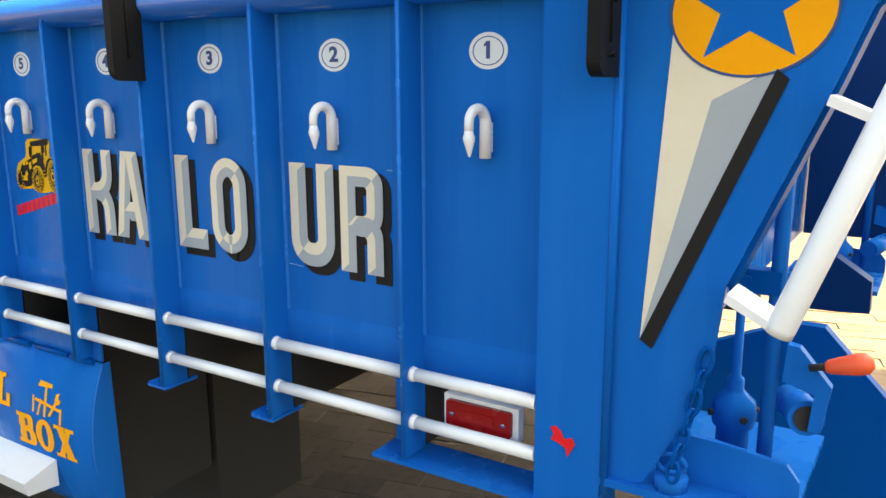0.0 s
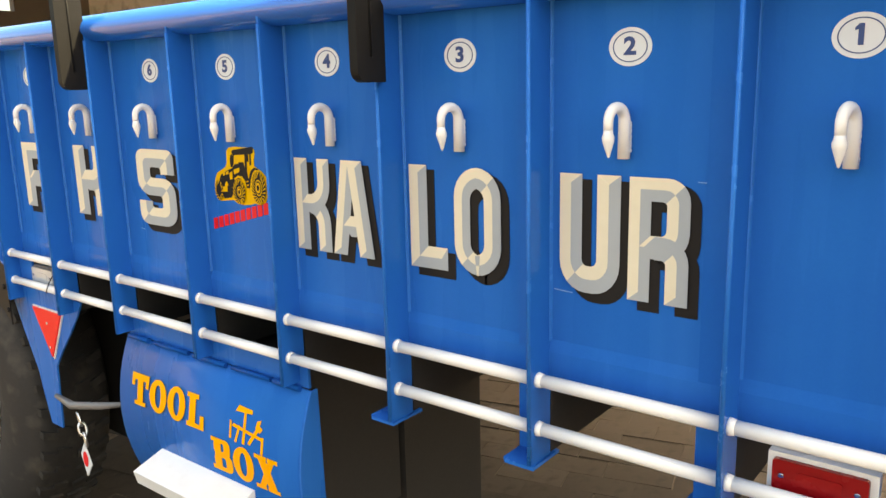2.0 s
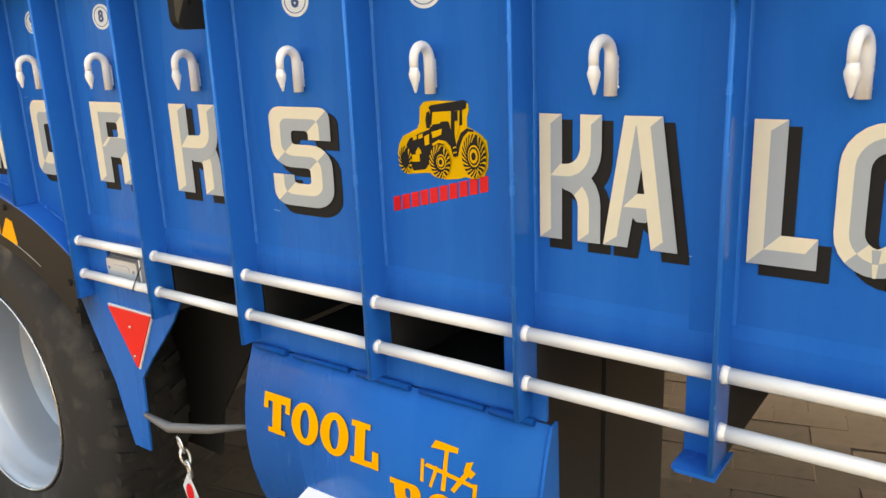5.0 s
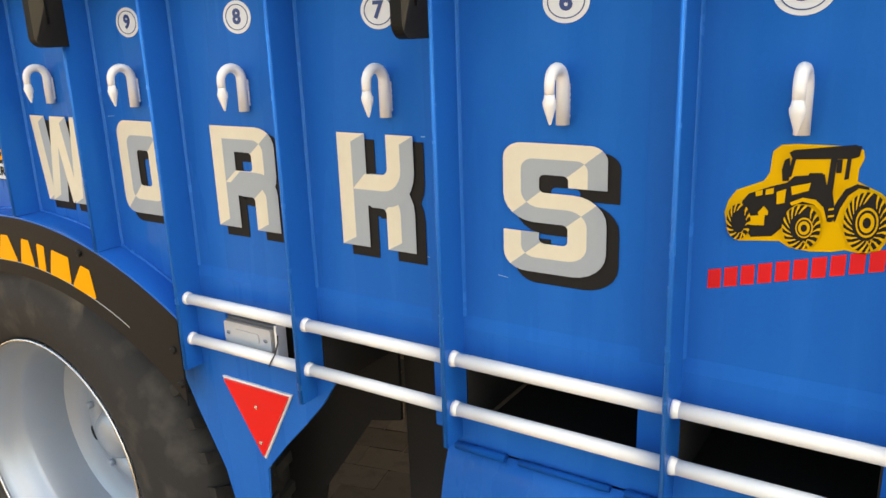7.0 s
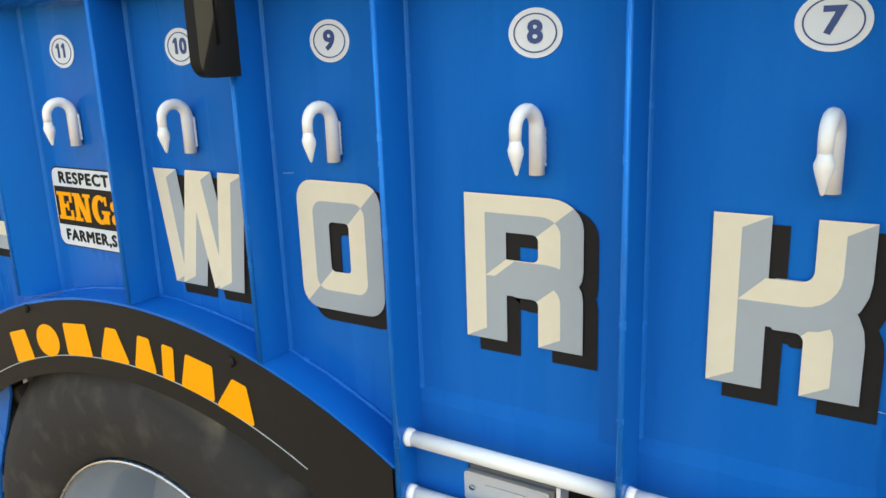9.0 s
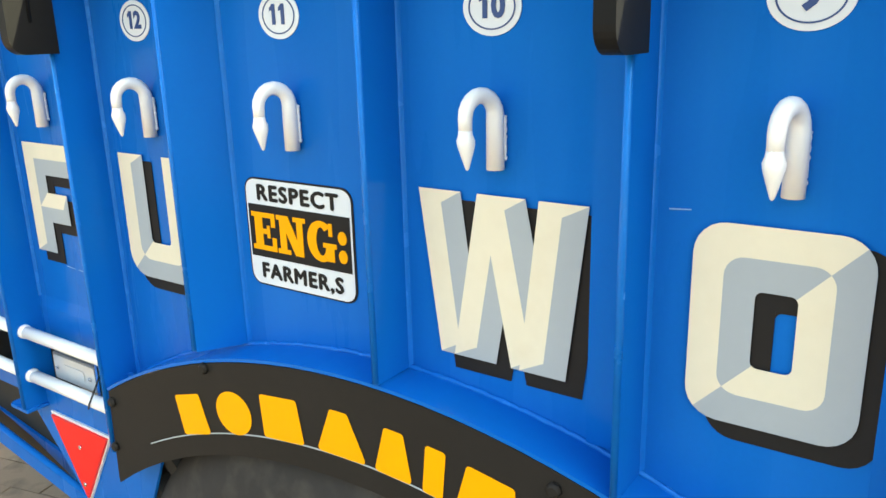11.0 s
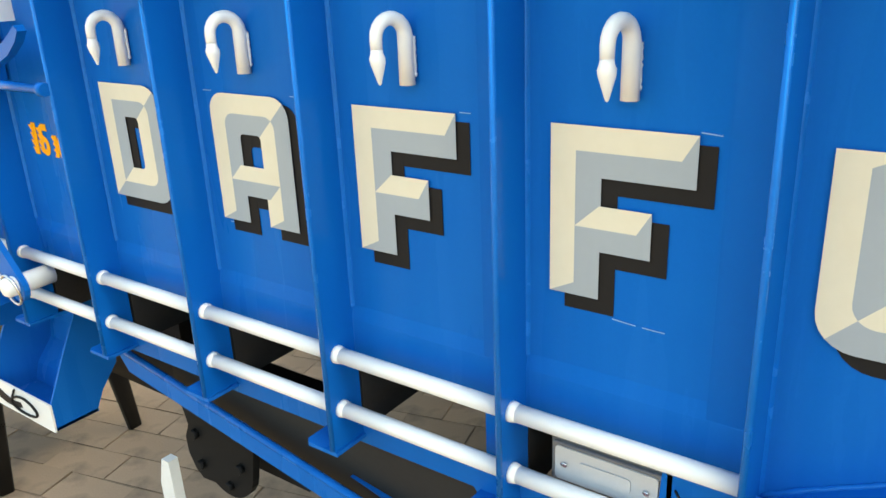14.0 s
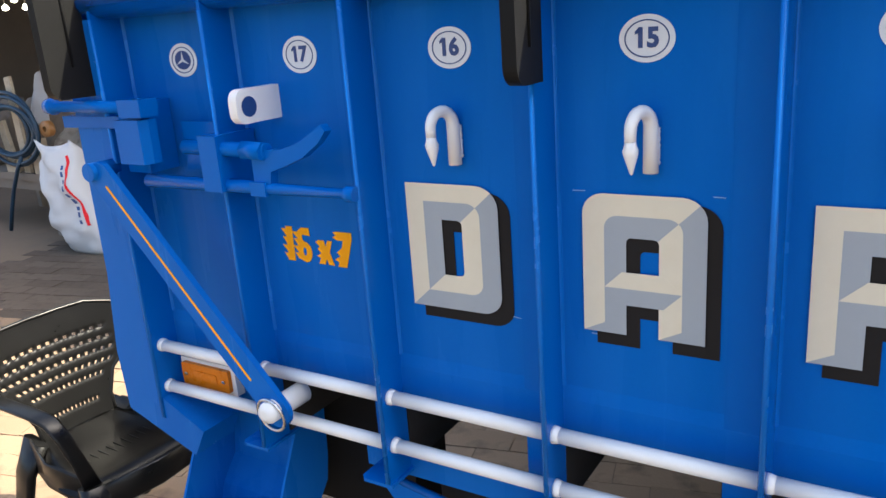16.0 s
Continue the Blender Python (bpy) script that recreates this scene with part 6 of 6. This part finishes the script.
for i in range(150):
    t = 0.2 * i
    k = 1 - 0.24 * math.sin(t * 0.37) - 0.12 * math.sin(t * 0.91)
    loop.append((cx - rx * k * math.cos(t) + 0.02 * math.sin(t * 0.23), 2.715 + 0.02 * math.sin(t * 0.61), cz + rz * k * math.sin(t) - 0.02 * math.sin(t * 0.3)))
loop += [(-9.62, 2.70, 0.66), (-9.72, 2.70, 0.55), (-9.84, 2.70, 0.38), (-9.95, 2.70, 0.18), (-10.02, 2.70, 0.02)]
tagged(part("coiled_hose", tube(B(), loop, 0.016, 8), HOSE, None), "coiled blue hose hanging at the bench", "hose")

# ---- pavers ----


def paver_mesh(L, Wd, material):
    bm = B()
    poly_prism(bm, [(-L / 2, -Wd / 2), (L / 2, -Wd / 2), (L / 2, Wd / 2), (-L / 2, Wd / 2)], "z", -0.05, 0.0)
    chamfer(bm, 0.004, 1)
    return to_mesh("paver", bm, material)


PL, PW = 0.245, 0.125
pv = paver_mesh(PL - 0.003, PW - 0.003, PAVER)
pv_shade = paver_mesh(PL - 0.003, PW - 0.003, PAVER_SHADE)
pave = thing("pavement", (-3.0, 1.4, 0.0), "worn brown concrete pavers laid in staggered rows", "pavement", kind="structure")
rng = random.Random(21)
ca, sa = math.cos(radians(14)), math.sin(radians(14))
rest, count = {False: ([], []), True: ([], [])}, 0
base_v = [tuple(v.co) for v in pv.vertices]
base_f = [tuple(p.vertices) for p in pv.polygons]
cells = []
for j in range(-40, 56):
    for i in range(-48, 24):
        u, v = (i + 0.5 * (j % 2)) * PL, j * PW
        x, y = -1.5 + u * ca - v * sa, 1.2 + u * sa + v * ca
        if -9.2 < x < 1.9 and -1.9 < y < 4.6:
            cells.append((x, y))
cells.sort(key=lambda c: min(math.hypot(c[0] + 1.0, (c[1] - 1.1) * 0.9), math.hypot(c[0] + 5.3, c[1] - 0.7)))
for x, y in cells:
    dz, rx, ry, rz = rng.uniform(-0.003, 0.002), rng.uniform(-0.7, 0.7), rng.uniform(-0.7, 0.7), 14 + rng.uniform(-1.5, 1.5)
    m = pose(x + rng.uniform(-0.003, 0.003), y + rng.uniform(-0.003, 0.003), dz, rx, ry, rz)
    # under the trailer, in the shed and nearer: pavers in shade colour
    in_shade = (x > -3.1 and y < 2.9) or (x < -7.2 and y > 1.5) or y < -0.4
    if count < 300:
        part("paver", pv_shade if in_shade else pv, PAVER, pave, "", m)
    else:
        vs_, fs_ = rest[in_shade]
        k = len(vs_)
        vs_ += [tuple(m @ Vector(p)) for p in base_v]
        fs_ += [tuple(q + k for q in f) for f in base_f]
    count += 1
for in_shade, name, label in ((False, "outer_pavers", "further worn pavers"), (True, "grimy_pavers", "further pavers toned dark for shade")):
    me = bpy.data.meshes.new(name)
    me.from_pydata(rest[in_shade][0], [], rest[in_shade][1])
    me.materials.append(PAVER_SHADE if in_shade else PAVER)
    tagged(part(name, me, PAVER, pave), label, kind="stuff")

# plain unseen wall, added to block the sun at the trailer's tail
tagged(part("shade_wall", box(B(), 6.0, 6.3, -1.0, 6.6, -0.1, 10.8), PLASTER, None), "plain weathered plaster wall, added out of view to block the sun", "wall", kind="structure")
